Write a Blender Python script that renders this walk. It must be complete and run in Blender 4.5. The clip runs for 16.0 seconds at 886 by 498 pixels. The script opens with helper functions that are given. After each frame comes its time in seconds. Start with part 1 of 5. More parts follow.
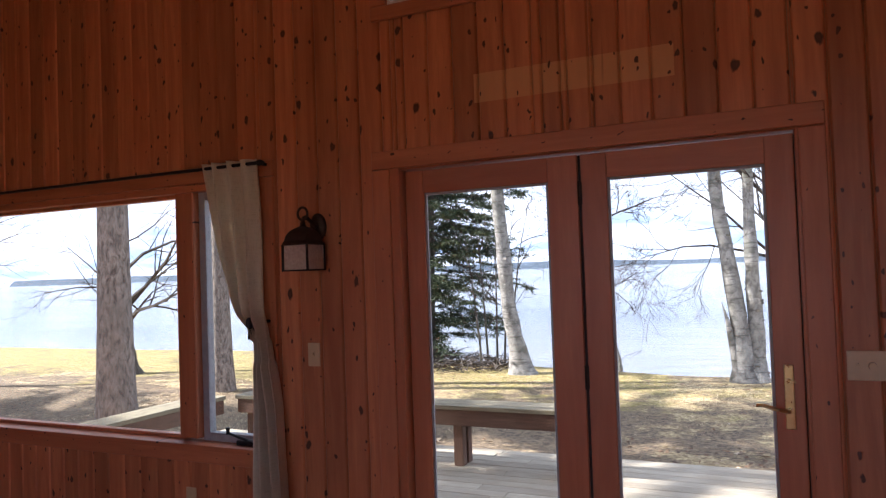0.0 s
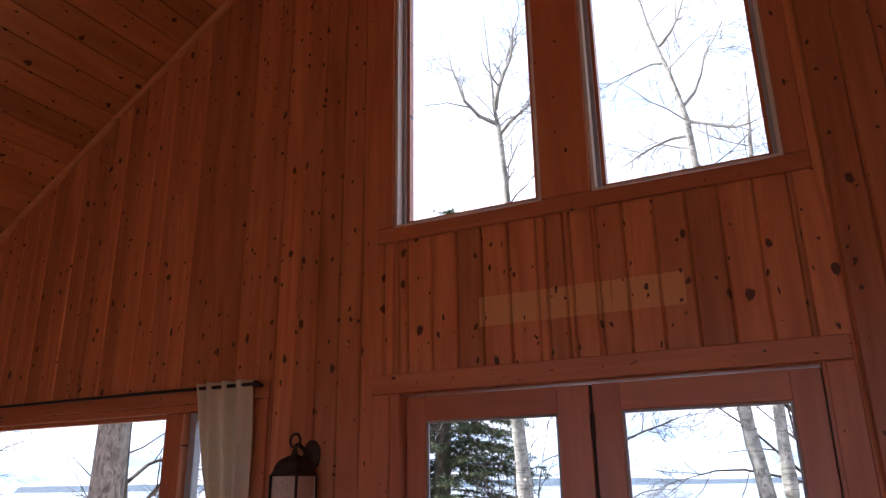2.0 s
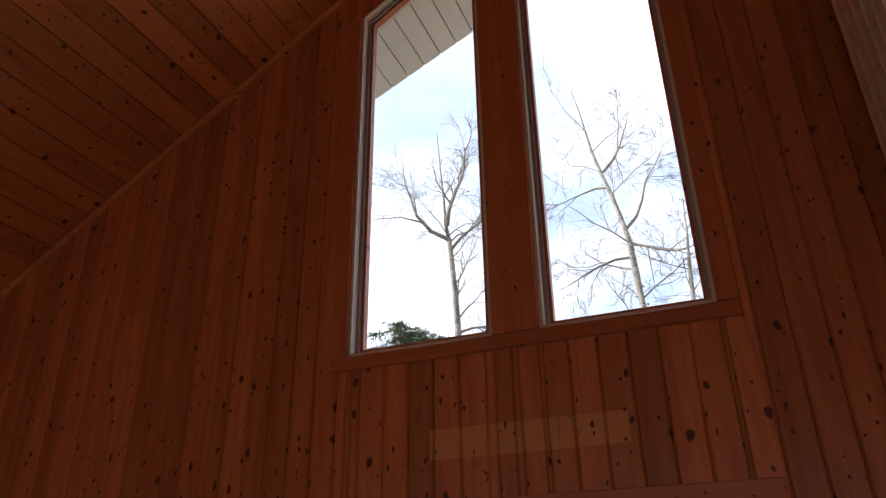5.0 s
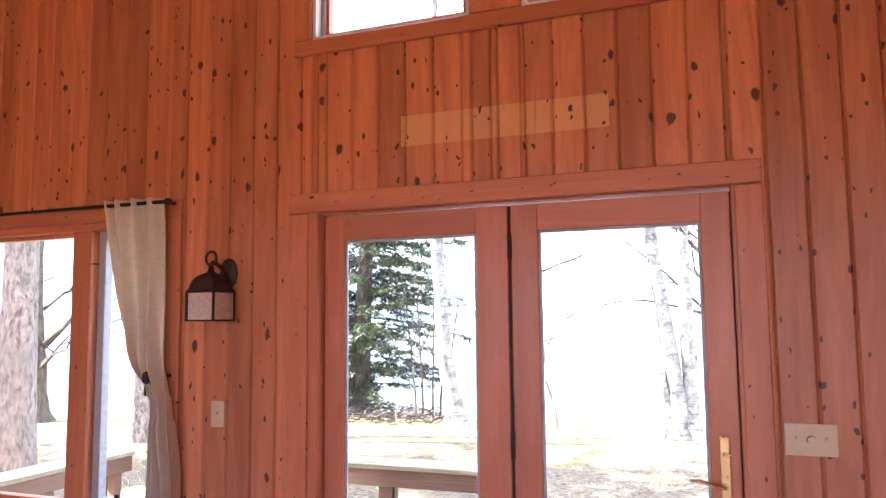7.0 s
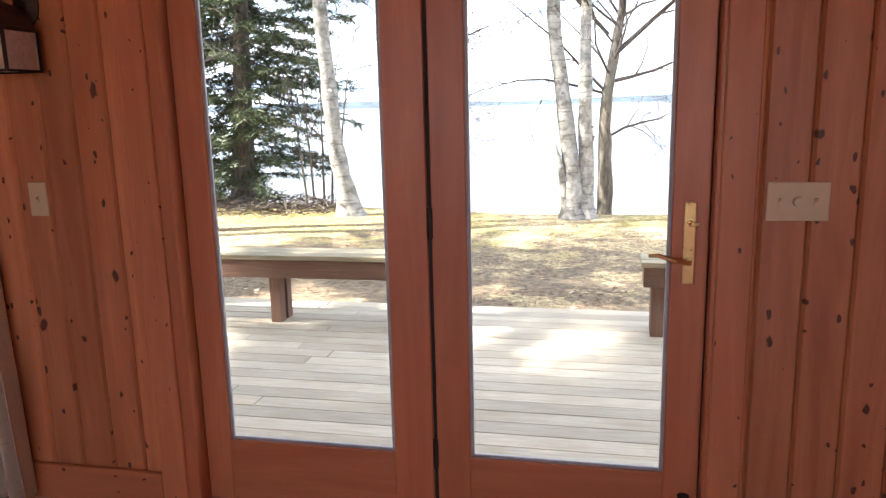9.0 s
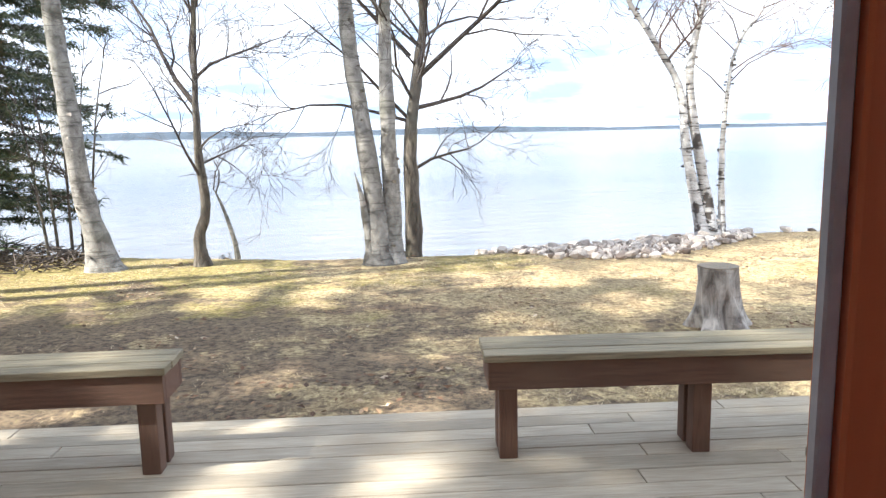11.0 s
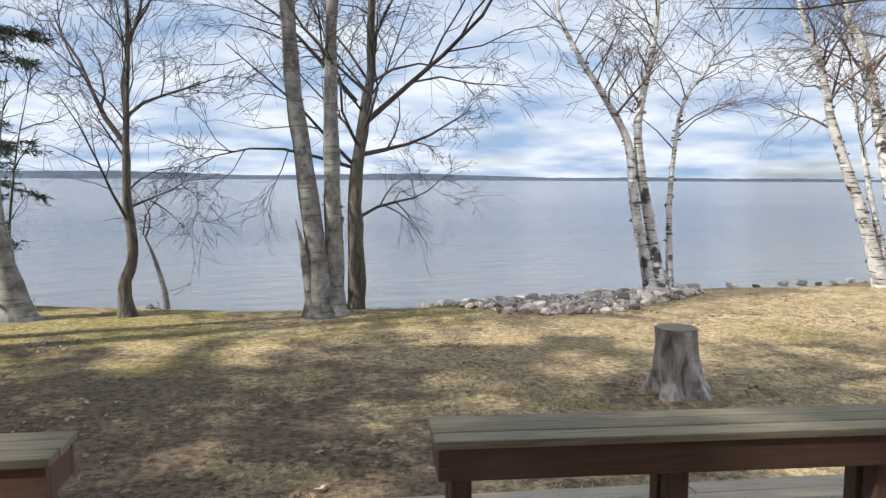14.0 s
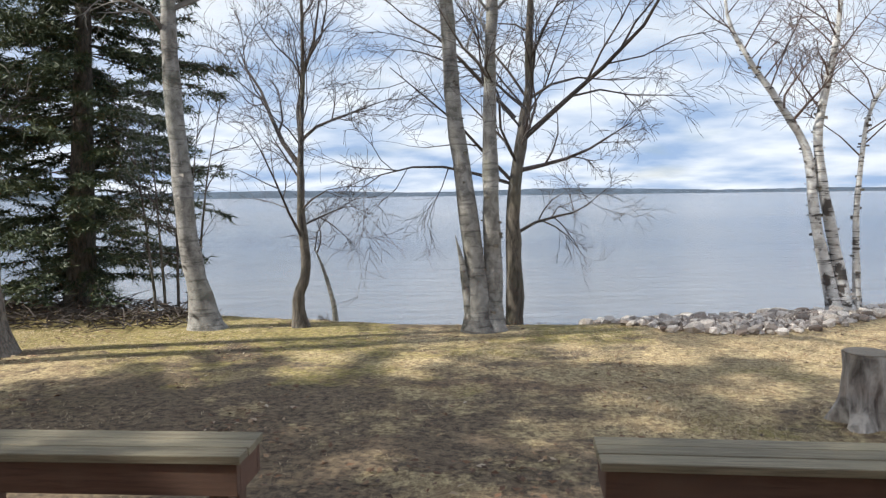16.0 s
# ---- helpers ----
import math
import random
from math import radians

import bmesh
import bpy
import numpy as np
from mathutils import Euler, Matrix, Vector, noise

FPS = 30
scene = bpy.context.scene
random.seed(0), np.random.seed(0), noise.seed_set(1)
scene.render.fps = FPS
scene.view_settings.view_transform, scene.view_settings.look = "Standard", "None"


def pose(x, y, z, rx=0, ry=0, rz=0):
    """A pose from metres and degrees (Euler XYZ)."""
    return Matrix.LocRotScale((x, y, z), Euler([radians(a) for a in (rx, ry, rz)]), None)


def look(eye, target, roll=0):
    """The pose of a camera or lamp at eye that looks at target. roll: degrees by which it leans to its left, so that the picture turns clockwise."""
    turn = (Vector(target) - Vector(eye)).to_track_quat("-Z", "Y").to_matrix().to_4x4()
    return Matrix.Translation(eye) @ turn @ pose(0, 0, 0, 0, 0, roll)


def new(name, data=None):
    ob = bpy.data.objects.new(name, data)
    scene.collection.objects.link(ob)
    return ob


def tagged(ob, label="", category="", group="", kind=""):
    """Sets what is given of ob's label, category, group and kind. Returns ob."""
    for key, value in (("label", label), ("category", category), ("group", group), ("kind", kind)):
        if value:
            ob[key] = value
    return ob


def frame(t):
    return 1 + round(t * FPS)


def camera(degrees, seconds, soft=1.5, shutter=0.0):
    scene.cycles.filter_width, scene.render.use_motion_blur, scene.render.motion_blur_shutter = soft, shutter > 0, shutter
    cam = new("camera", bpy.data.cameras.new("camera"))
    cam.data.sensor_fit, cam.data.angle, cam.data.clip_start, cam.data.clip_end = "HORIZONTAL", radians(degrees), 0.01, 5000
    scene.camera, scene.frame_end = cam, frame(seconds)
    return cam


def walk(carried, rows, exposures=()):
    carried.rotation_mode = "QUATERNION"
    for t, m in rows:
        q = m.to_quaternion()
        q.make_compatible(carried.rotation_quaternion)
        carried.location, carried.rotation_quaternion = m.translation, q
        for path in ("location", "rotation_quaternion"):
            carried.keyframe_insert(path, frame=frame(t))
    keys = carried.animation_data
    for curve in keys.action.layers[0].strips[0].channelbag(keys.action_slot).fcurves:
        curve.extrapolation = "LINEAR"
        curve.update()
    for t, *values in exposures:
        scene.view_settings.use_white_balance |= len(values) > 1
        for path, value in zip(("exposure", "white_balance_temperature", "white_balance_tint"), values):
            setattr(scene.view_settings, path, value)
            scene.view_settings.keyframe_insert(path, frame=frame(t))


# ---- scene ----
cam = camera(62.6, 16.0, 1.3)
PATH = [
    (0, (0.814, -3.045, 1.525), (-0.034, -1.234, 1.586), -2.0),
    (0.5, (0.801, -2.922, 1.564), (-0.085, -1.14, 1.756), -1.7),
    (1, (0.813, -2.893, 1.603), (-0.08, -1.135, 1.941), -1.5),
    (1.5, (0.812, -2.87, 1.602), (-0.058, -1.139, 2.101), -1.1),
    (2, (0.824, -2.869, 1.623), (-0.023, -1.166, 2.243), -0.8),
    (2.5, (0.823, -2.899, 1.624), (0.017, -1.228, 2.37), -0.4),
    (3, (0.83, -2.949, 1.63), (0.069, -1.306, 2.481), -0.2),
    (3.5, (0.873, -3.014, 1.761), (0.131, -1.372, 2.628), -0.5),
    (6, (0.829, -2.964, 1.615), (0.203, -1.29, 2.512), -0.4),
    (6.5, (0.796, -2.873, 1.587), (0.127, -1.08, 2.168), -0.5),
    (7, (0.804, -2.797, 1.556), (0.106, -0.932, 1.743), -0.6),
    (7.5, (0.793, -2.745, 1.463), (0.118, -0.866, 1.346), -0.7),
    (8, (0.796, -2.688, 1.43), (0.158, -0.815, 1.139), -0.7),
    (8.5, (0.688, -2.459, 1.415), (0.12, -0.575, 1.058), -1.2),
    (9, (0.545, -2.16, 1.412), (0.13, -0.242, 1.027), -1.4),
    (9.2, (0.484, -1.996, 1.408), (0.157, -0.062, 1.021), -2.0),
    (11.3, (0.462, -0.235, 1.367), (0.648, 1.735, 1.077), -0.9),
    (11.5, (0.435, -0.16, 1.392), (0.684, 1.806, 1.121), -0.8),
    (12, (0.484, -0.025, 1.426), (0.936, 1.911, 1.209), -0.3),
    (12.5, (0.545, 0.002, 1.416), (1.18, 1.889, 1.231), -0.0),
    (13, (0.553, 0.004, 1.412), (1.252, 1.869, 1.229), 0.3),
    (13.5, (0.526, 0.005, 1.417), (1.062, 1.922, 1.226), 0.3),
    (14, (0.484, 0.044, 1.393), (0.75, 2.017, 1.203), 0.3),
    (14.5, (0.452, 0.037, 1.394), (0.401, 2.028, 1.212), 0.0),
    (15, (0.402, -0.008, 1.414), (0.109, 1.963, 1.244), -0.4),
    (15.3, (0.389, 0.022, 1.408), (0.022, 1.982, 1.245), -0.3),
    (15.5, (0.404, -0.011, 1.412), (0.036, 1.948, 1.259), -0.8),
    (16, (0.445, 0.03, 1.398), (0.287, 2.019, 1.251), -0.7),
]
EXPOSURES = [(0.0, 1.75, 5900, 15), (0.5, 1.85, 5900, 15), (1.0, 2.2, 5850, 15), (1.5, 2.4, 5850, 15), (2.0, 2.0, 5750, 15), (2.5, 1.3, 6250, 13), (3.0, 1.05, 6250, 13),
             (3.5, 1.05, 6250, 13), (5.0, 1.4, 6250, 13), (5.8, 2.2, 5650, 16), (6.0, 2.9, 5350, 16), (6.5, 3.7, 5350, 15), (7.0, 3.75, 5700, 14), (7.5, 3.05, 6200, 12),
             (8.0, 2.75, 6300, 11), (8.5, 2.7, 6350, 10), (9.0, 2.75, 6350, 10), (9.2, 2.8, 6350, 10), (11.3, 1.4, 6200, 10), (11.6, 1.02, 6200, 10), (12.0, 0.78, 6200, 10),
             (12.5, 0.64, 6200, 10), (14.0, 0.66, 6200, 10), (15.0, 0.72, 6200, 10), (16.0, 0.7, 6200, 10)]
walk(cam, [(t, look(eye, target, roll)) for t, eye, target, roll in PATH], EXPOSURES)

# ---- light ----
SUN_EL = 40.0
SUN_FROM = Vector((-0.957 * math.cos(radians(SUN_EL)), -0.29 * math.cos(radians(SUN_EL)), math.sin(radians(SUN_EL))))
sun = new("sun", bpy.data.lights.new("sun", "SUN"))
sun.data.energy, sun.data.angle, sun.data.color = 5.0, radians(0.6), (1.0, 0.93, 0.82)
sun.matrix_world = look(SUN_FROM * 60, (0, 0, 0))

world = bpy.data.worlds.new("world")
scene.world = world
world.use_nodes = True
wn, wl = world.node_tree.nodes, world.node_tree.links
wn.clear()
w_out, w_bg, w_sky = wn.new("ShaderNodeOutputWorld"), wn.new("ShaderNodeBackground"), wn.new("ShaderNodeTexSky")
w_sky.sky_type, w_sky.sun_disc = "NISHITA", False
w_sky.sun_elevation, w_sky.sun_rotation = radians(SUN_EL), math.atan2(SUN_FROM.x, SUN_FROM.y)
w_bg.inputs["Strength"].default_value = 0.066
# broken cloud over the whole sky, drawn out towards the horizon
w_co, w_sep, w_add, w_div1, w_div2, w_comb = (wn.new("ShaderNodeTexCoord"), wn.new("ShaderNodeSeparateXYZ"), wn.new("ShaderNodeMath"),
                                              wn.new("ShaderNodeMath"), wn.new("ShaderNodeMath"), wn.new("ShaderNodeCombineXYZ"))
w_add.inputs[1].default_value = 0.17
w_div1.operation = w_div2.operation = "DIVIDE"
w_noise, w_noise2, w_ramp, w_ramp2, w_mix, w_cloud = (wn.new("ShaderNodeTexNoise"), wn.new("ShaderNodeTexNoise"), wn.new("ShaderNodeValToRGB"),
                                                      wn.new("ShaderNodeValToRGB"), wn.new("ShaderNodeMix"), wn.new("ShaderNodeMix"))
w_noise.inputs["Scale"].default_value, w_noise.inputs["Detail"].default_value = 0.75, 7
w_noise2.inputs["Scale"].default_value, w_noise2.inputs["Detail"].default_value = 1.7, 6
w_ramp.color_ramp.elements[0].position, w_ramp.color_ramp.elements[1].position = 0.2, 0.43
w_ramp2.color_ramp.elements[0].position, w_ramp2.color_ramp.elements[1].position = 0.35, 0.62
w_ramp2.color_ramp.elements[0].color, w_ramp2.color_ramp.elements[1].color = (4.0, 5.3, 7.7, 1), (9.6, 9.8, 10.4, 1)
w_mix.data_type = "RGBA"
wl.new(w_co.outputs["Generated"], w_sep.inputs[0])
wl.new(w_sep.outputs["Z"], w_add.inputs[0])
wl.new(w_sep.outputs["X"], w_div1.inputs[0]), wl.new(w_add.outputs[0], w_div1.inputs[1])
wl.new(w_sep.outputs["Y"], w_div2.inputs[0]), wl.new(w_add.outputs[0], w_div2.inputs[1])
wl.new(w_div1.outputs[0], w_comb.inputs[0]), wl.new(w_div2.outputs[0], w_comb.inputs[1])
wl.new(w_comb.outputs[0], w_noise.inputs["Vector"]), wl.new(w_comb.outputs[0], w_noise2.inputs["Vector"])
wl.new(w_noise.outputs["Fac"], w_ramp.inputs[0]), wl.new(w_noise2.outputs["Fac"], w_ramp2.inputs[0])
wl.new(w_ramp.outputs[0], w_mix.inputs[0])
wl.new(w_sky.outputs[0], w_mix.inputs[6]), wl.new(w_ramp2.outputs[0], w_mix.inputs[7])
wl.new(w_mix.outputs[2], w_bg.inputs["Color"]), wl.new(w_bg.outputs[0], w_out.inputs[0])


# ---- materials ----
class Mat:
    """A node material with one Principled shader, and short calls to wire it."""

    def __init__(self, name, color=(0.5, 0.5, 0.5), rough=0.6, metal=0.0):
        self.m = bpy.data.materials.new(name)
        self.m.use_nodes = True
        self.n, self.l = self.m.node_tree.nodes, self.m.node_tree.links
        self.b = self.n["Principled BSDF"]
        self.b.inputs["Base Color"].default_value = (*color, 1)
        self.b.inputs["Roughness"].default_value, self.b.inputs["Metallic"].default_value = rough, metal

    def node(self, kind, **values):
        n = self.n.new("ShaderNode" + kind)
        for key, v in values.items():
            n.inputs[key.replace("_", " ")].default_value = v
        return n

    def link(self, a, b):
        self.l.new(a, b)

    def coords(self, scale=(1, 1, 1), per_object=0.0, island=False):
        co, mp = self.node("TexCoord"), self.node("Mapping")
        mp.inputs["Scale"].default_value = scale
        out = co.outputs["Object"]
        if per_object:
            rnd = (self.node("NewGeometry").outputs["Random Per Island"] if island else self.node("ObjectInfo").outputs["Random"])
            mul = self.node("Math")
            mul.operation = "MULTIPLY"
            mul.inputs[1].default_value = per_object
            self.link(rnd, mul.inputs[0])
            add = self.node("VectorMath")
            self.link(out, add.inputs[0]), self.link(mul.outputs[0], add.inputs[1])
            out = add.outputs[0]
        self.link(out, mp.inputs[0])
        return mp.outputs[0]

    def noise(self, vec, scale, detail=4, rough=0.55, warp=0.0):
        n = self.node("TexNoise", Scale=scale, Detail=detail, Roughness=rough, Distortion=warp)
        self.link(vec, n.inputs["Vector"])
        return n.outputs["Fac"]

    def ramp(self, fac, *stops):
        r = self.node("ValToRGB")
        while len(r.color_ramp.elements) < len(stops):
            r.color_ramp.elements.new(0.5)
        for e, (p, c) in zip(r.color_ramp.elements, stops):
            e.position, e.color = p, (*(c if isinstance(c, tuple) else (c, c, c)), 1)
        self.link(fac, r.inputs[0])
        return r.outputs[0]

    def mix(self, fac, a, b, mode="MIX"):
        m = self.node("Mix")
        m.data_type, m.blend_type = "RGBA", mode
        for v, s in ((fac, m.inputs[0]), (a, m.inputs[6]), (b, m.inputs[7])):
            if isinstance(v, (int, float)):
                s.default_value = v
            elif isinstance(v, tuple):
                s.default_value = (*v, 1)
            else:
                self.link(v, s)
        return m.outputs[2]

    def math(self, op, a, b=0.0):
        m = self.node("Math")
        m.operation = op
        for v, s in ((a, m.inputs[0]), (b, m.inputs[1])):
            if isinstance(v, (int, float)):
                s.default_value = v
            else:
                self.link(v, s)
        return m.outputs[0]

    def color(self, out):
        self.link(out, self.b.inputs["Base Color"])
        return self

    def rough(self, out):
        self.link(out, self.b.inputs["Roughness"])
        return self

    def bump(self, out, strength=0.2, dist=0.01):
        b = self.node("Bump", Strength=strength, Distance=dist)
        self.link(out, b.inputs["Height"]), self.link(b.outputs[0], self.b.inputs["Normal"])
        return self


def pine_wood(name, light, dark, axis="z", knots=1.0, rough=0.42, island=False, patch=False, spread=0.35, upright=False):
    """Knotty varnished pine; the grain runs along axis, and each board takes its own tone."""
    m = Mat(name, rough=rough)
    lengthwise = {"x": (0.09, 1, 1), "y": (1, 0.09, 1), "z": (1, 1, 0.09)}[axis]
    vec = m.coords((1, 1, 1), 37.0, island)
    mp = m.node("Mapping")
    mp.inputs["Scale"].default_value = lengthwise
    m.link(vec, mp.inputs[0])
    grain = m.noise(mp.outputs[0], 55, 5, 0.6, 0.6)
    broad = m.noise(mp.outputs[0], 9, 3, 0.5, 1.5)
    mid = tuple((a + b) / 2 for a, b in zip(light, dark))
    base = m.mix(m.ramp(grain, (0.3, 0.0), (0.75, 1.0)), mid, light)
    base = m.mix(m.math("MULTIPLY", m.ramp(broad, (0.35, 0.0), (0.7, 1.0)), 0.85), base, dark)
    rnd = m.node("NewGeometry").outputs["Random Per Island"] if island else m.node("ObjectInfo").outputs["Random"]
    base = m.mix(1.0, base, m.ramp(rnd, (0.0, 1 - spread), (0.45, 0.95), (1.0, 1 + 0.35 * spread)), "MULTIPLY")
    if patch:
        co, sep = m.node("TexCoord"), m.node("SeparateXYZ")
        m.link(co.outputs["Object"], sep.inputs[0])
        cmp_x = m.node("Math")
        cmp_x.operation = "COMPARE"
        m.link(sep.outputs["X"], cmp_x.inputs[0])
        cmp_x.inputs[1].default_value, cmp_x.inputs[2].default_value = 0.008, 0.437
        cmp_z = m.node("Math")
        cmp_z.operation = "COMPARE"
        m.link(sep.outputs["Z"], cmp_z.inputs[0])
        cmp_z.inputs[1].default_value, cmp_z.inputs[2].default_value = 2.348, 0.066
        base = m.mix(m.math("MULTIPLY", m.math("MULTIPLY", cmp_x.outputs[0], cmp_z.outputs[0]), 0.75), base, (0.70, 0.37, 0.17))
    if knots:
        sp, cb = m.node("SeparateXYZ"), m.node("CombineXYZ")
        m.link(vec, sp.inputs[0])
        wide, long = {"x": ("Z" if upright else "Y", "X"), "y": ("X", "Y"), "z": ("X", "Z")}[axis]
        m.link(m.math("MULTIPLY", sp.outputs[wide], 9.0), cb.inputs[0]), m.link(m.math("MULTIPLY", sp.outputs[long], 5.5), cb.inputs[1])
        wob = m.node("VectorMath")
        wob.operation = "MULTIPLY_ADD"
        nz = m.node("TexNoise", Scale=3.0, Detail=2)
        m.link(cb.outputs[0], nz.inputs["Vector"])
        m.link(nz.outputs["Color"], wob.inputs[0])
        wob.inputs[1].default_value = (0.3, 0.3, 0.0)
        m.link(cb.outputs[0], wob.inputs[2])
        # large knots with a dark ring and a reddish halo, and pin knots between them
        for scale, share, reach in ((1.0, 0.42, 0.17), (2.1, 0.8, 0.15)):
            vo = m.node("TexVoronoi", Scale=scale)
            vo.voronoi_dimensions = "2D"
            m.link(wob.outputs[0], vo.inputs["Vector"])
            sepc = m.node("SeparateColor")
            m.link(vo.outputs["Color"], sepc.inputs[0])
            size = m.math("MULTIPLY", m.ramp(sepc.outputs[0], (share, 0.0), (share + 0.03, 0.3), (0.86, 0.55), (1.0, 1.0)), reach * knots)
            ratio = m.math("DIVIDE", m.math("ADD", vo.outputs["Distance"], m.math("MULTIPLY", m.math("SUBTRACT", grain, 0.5), 0.05)), m.math("ADD", size, 0.0001))
            core = m.ramp(ratio, (0.62, 1.0), (1.0, 0.0))
            heart = m.ramp(ratio, (0.0, 1.0), (0.55, 0.0))
            halo = m.ramp(ratio, (0.7, 1.0), (2.3, 0.0))
            base = m.mix(m.math("MULTIPLY", halo, 0.5), base, tuple(c * 0.5 for c in dark))
            base = m.mix(m.math("MULTIPLY", core, 0.93), base, (0.045, 0.011, 0.008))
            base = m.mix(m.math("MULTIPLY", heart, 0.5), base, (0.13, 0.035, 0.02))
        # dark resin streaks along the grain
        streak = m.noise(mp.outputs[0], 16, 2, 0.5, 0.8)
        base = m.mix(m.math("MULTIPLY", m.ramp(streak, (0.70, 0.0), (0.78, 1.0)), 0.5), base, tuple(c * 0.45 for c in dark))
    m.color(base).bump(grain, 0.12, 0.002)
    m.rough(m.ramp(grain, (0.2, rough - 0.08), (0.8, rough + 0.12)))
    return m.m


PINE = dict(light=(0.69, 0.268, 0.118), dark=(0.43, 0.128, 0.054))
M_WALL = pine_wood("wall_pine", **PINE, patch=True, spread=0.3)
M_TRIM_Z = pine_wood("trim_pine_upright", (0.60, 0.22, 0.10), (0.43, 0.132, 0.056), "z", 0.5, spread=0.12)
M_TRIM_X = pine_wood("trim_pine_level", (0.60, 0.22, 0.10), (0.43, 0.132, 0.056), "x", 0.5, spread=0.12, upright=True)
M_DOOR_Z = pine_wood("door_fir_upright", (0.55, 0.195, 0.09), (0.41, 0.123, 0.053), "z", 0, 0.36, spread=0.1)
M_DOOR_X = pine_wood("door_fir_level", (0.55, 0.195, 0.09), (0.41, 0.123, 0.053), "x", 0, 0.36, spread=0.1)
M_CEIL = pine_wood("ceiling_pine", (0.70, 0.31, 0.11), (0.5, 0.18, 0.065), "y", 0.9, 0.4, island=True)
M_FLOOR = pine_wood("floor_pine", (0.62, 0.25, 0.12), (0.44, 0.15, 0.07), "x", 0.5, 0.28)


def simple(name, color, rough=0.5, metal=0.0, spread=0.12, scale=30, bump=0.05):
    m = Mat(name, color, rough, metal)
    n = m.noise(m.coords(), scale, 5)
    m.color(m.mix(m.ramp(n, (0.3, 0.0), (0.7, 1.0)), tuple(c * (1 - spread) for c in color), tuple(min(1, c * (1 + spread)) for c in color)))
    m.rough(m.ramp(n, (0.2, max(0.05, rough - 0.07)), (0.8, min(1, rough + 0.07))))
    m.bump(n, bump, 0.002)
    return m.m


M_JAMB = simple("pale_window_jamb", (0.70, 0.62, 0.56), 0.35, 0.0, 0.06)
# Slat colour is raised towards white to carry the window's light on them.
M_SLAT_LIT = simple("window_lit_slat_wood", (0.82, 0.66, 0.56), 0.3, 0.0, 0.1, 12)
M_BLACK = simple("black_iron", (0.018, 0.016, 0.018), 0.5, 0.4)
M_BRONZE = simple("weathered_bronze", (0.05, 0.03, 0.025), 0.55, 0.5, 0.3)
M_BRASS = simple("polished_brass", (0.55, 0.40, 0.19), 0.3, 1.0)
M_IVORY = simple("ivory_plastic", (0.58, 0.45, 0.28), 0.4, 0.0, 0.04)
M_VENT = simple("tan_register_paint", (0.5, 0.36, 0.24), 0.4, 0.2, 0.05)
M_SEAL = simple("grey_weatherstrip", (0.35, 0.35, 0.37), 0.5, 0.1)
M_BLACKSEAL = simple("dark_door_seal", (0.03, 0.02, 0.02), 0.8)
M_WHITE = simple("white_soffit_paint", (0.78, 0.78, 0.76), 0.55, 0.0, 0.05, 8)
M_SIDING = simple("outside_siding", (0.34, 0.22, 0.13), 0.7, 0.0, 0.25, 6)
M_ROOF = simple("roof_shingle", (0.09, 0.085, 0.08), 0.9, 0.0, 0.4, 20, 0.4)


def linen():
    m = Mat("curtain_linen", (0.74, 0.66, 0.52), 0.85)
    a = m.noise(m.coords((220, 220, 18)), 1, 2)
    b = m.noise(m.coords((18, 18, 220)), 1, 2)
    w = m.math("ADD", a, b)
    m.color(m.mix(m.ramp(w, (0.7, 0.0), (1.3, 1.0)), (0.62, 0.54, 0.41), (0.78, 0.71, 0.57))).bump(w, 0.15, 0.002)
    t = m.node("BsdfTranslucent")
    t.inputs[0].default_value = (0.7, 0.62, 0.48, 1)
    mix = m.node("MixShader")
    mix.inputs[0].default_value = 0.35
    m.link(m.b.outputs[0], mix.inputs[1]), m.link(t.outputs[0], mix.inputs[2])
    m.link(mix.outputs[0], m.n["Material Output"].inputs[0])
    return m.m


M_LINEN = linen()


def glass(name, tint=(0.97, 0.98, 0.97), haze=0.0):
    m = Mat(name)
    tr, gl, lw, mix = m.node("BsdfTransparent"), m.node("BsdfGlossy"), m.node("LayerWeight", Blend=0.5), m.node("MixShader")
    tr.inputs[0].default_value = (*tint, 1)
    gl.inputs["Roughness"].default_value = 0.0
    fac = m.math("ADD", 0.01, m.math("MULTIPLY", m.math("POWER", lw.outputs["Facing"], 5.0), 0.6))
    m.link(fac, mix.inputs[0]), m.link(tr.outputs[0], mix.inputs[1]), m.link(gl.outputs[0], mix.inputs[2])
    m.link(mix.outputs[0], m.n["Material Output"].inputs[0])
    return m.m


M_GLASS = glass("window_glass")


def frosted():
    m = Mat("seeded_lamp_glass", (0.72, 0.60, 0.5), 0.35)
    n = m.noise(m.coords(), 60, 3)
    m.color(m.ramp(n, (0.3, (0.55, 0.42, 0.34)), (0.7, (0.75, 0.63, 0.54)))).bump(n, 0.3, 0.003)
    m.b.inputs["Transmission Weight"].default_value = 0.25
    return m.m


M_FROST = frosted()


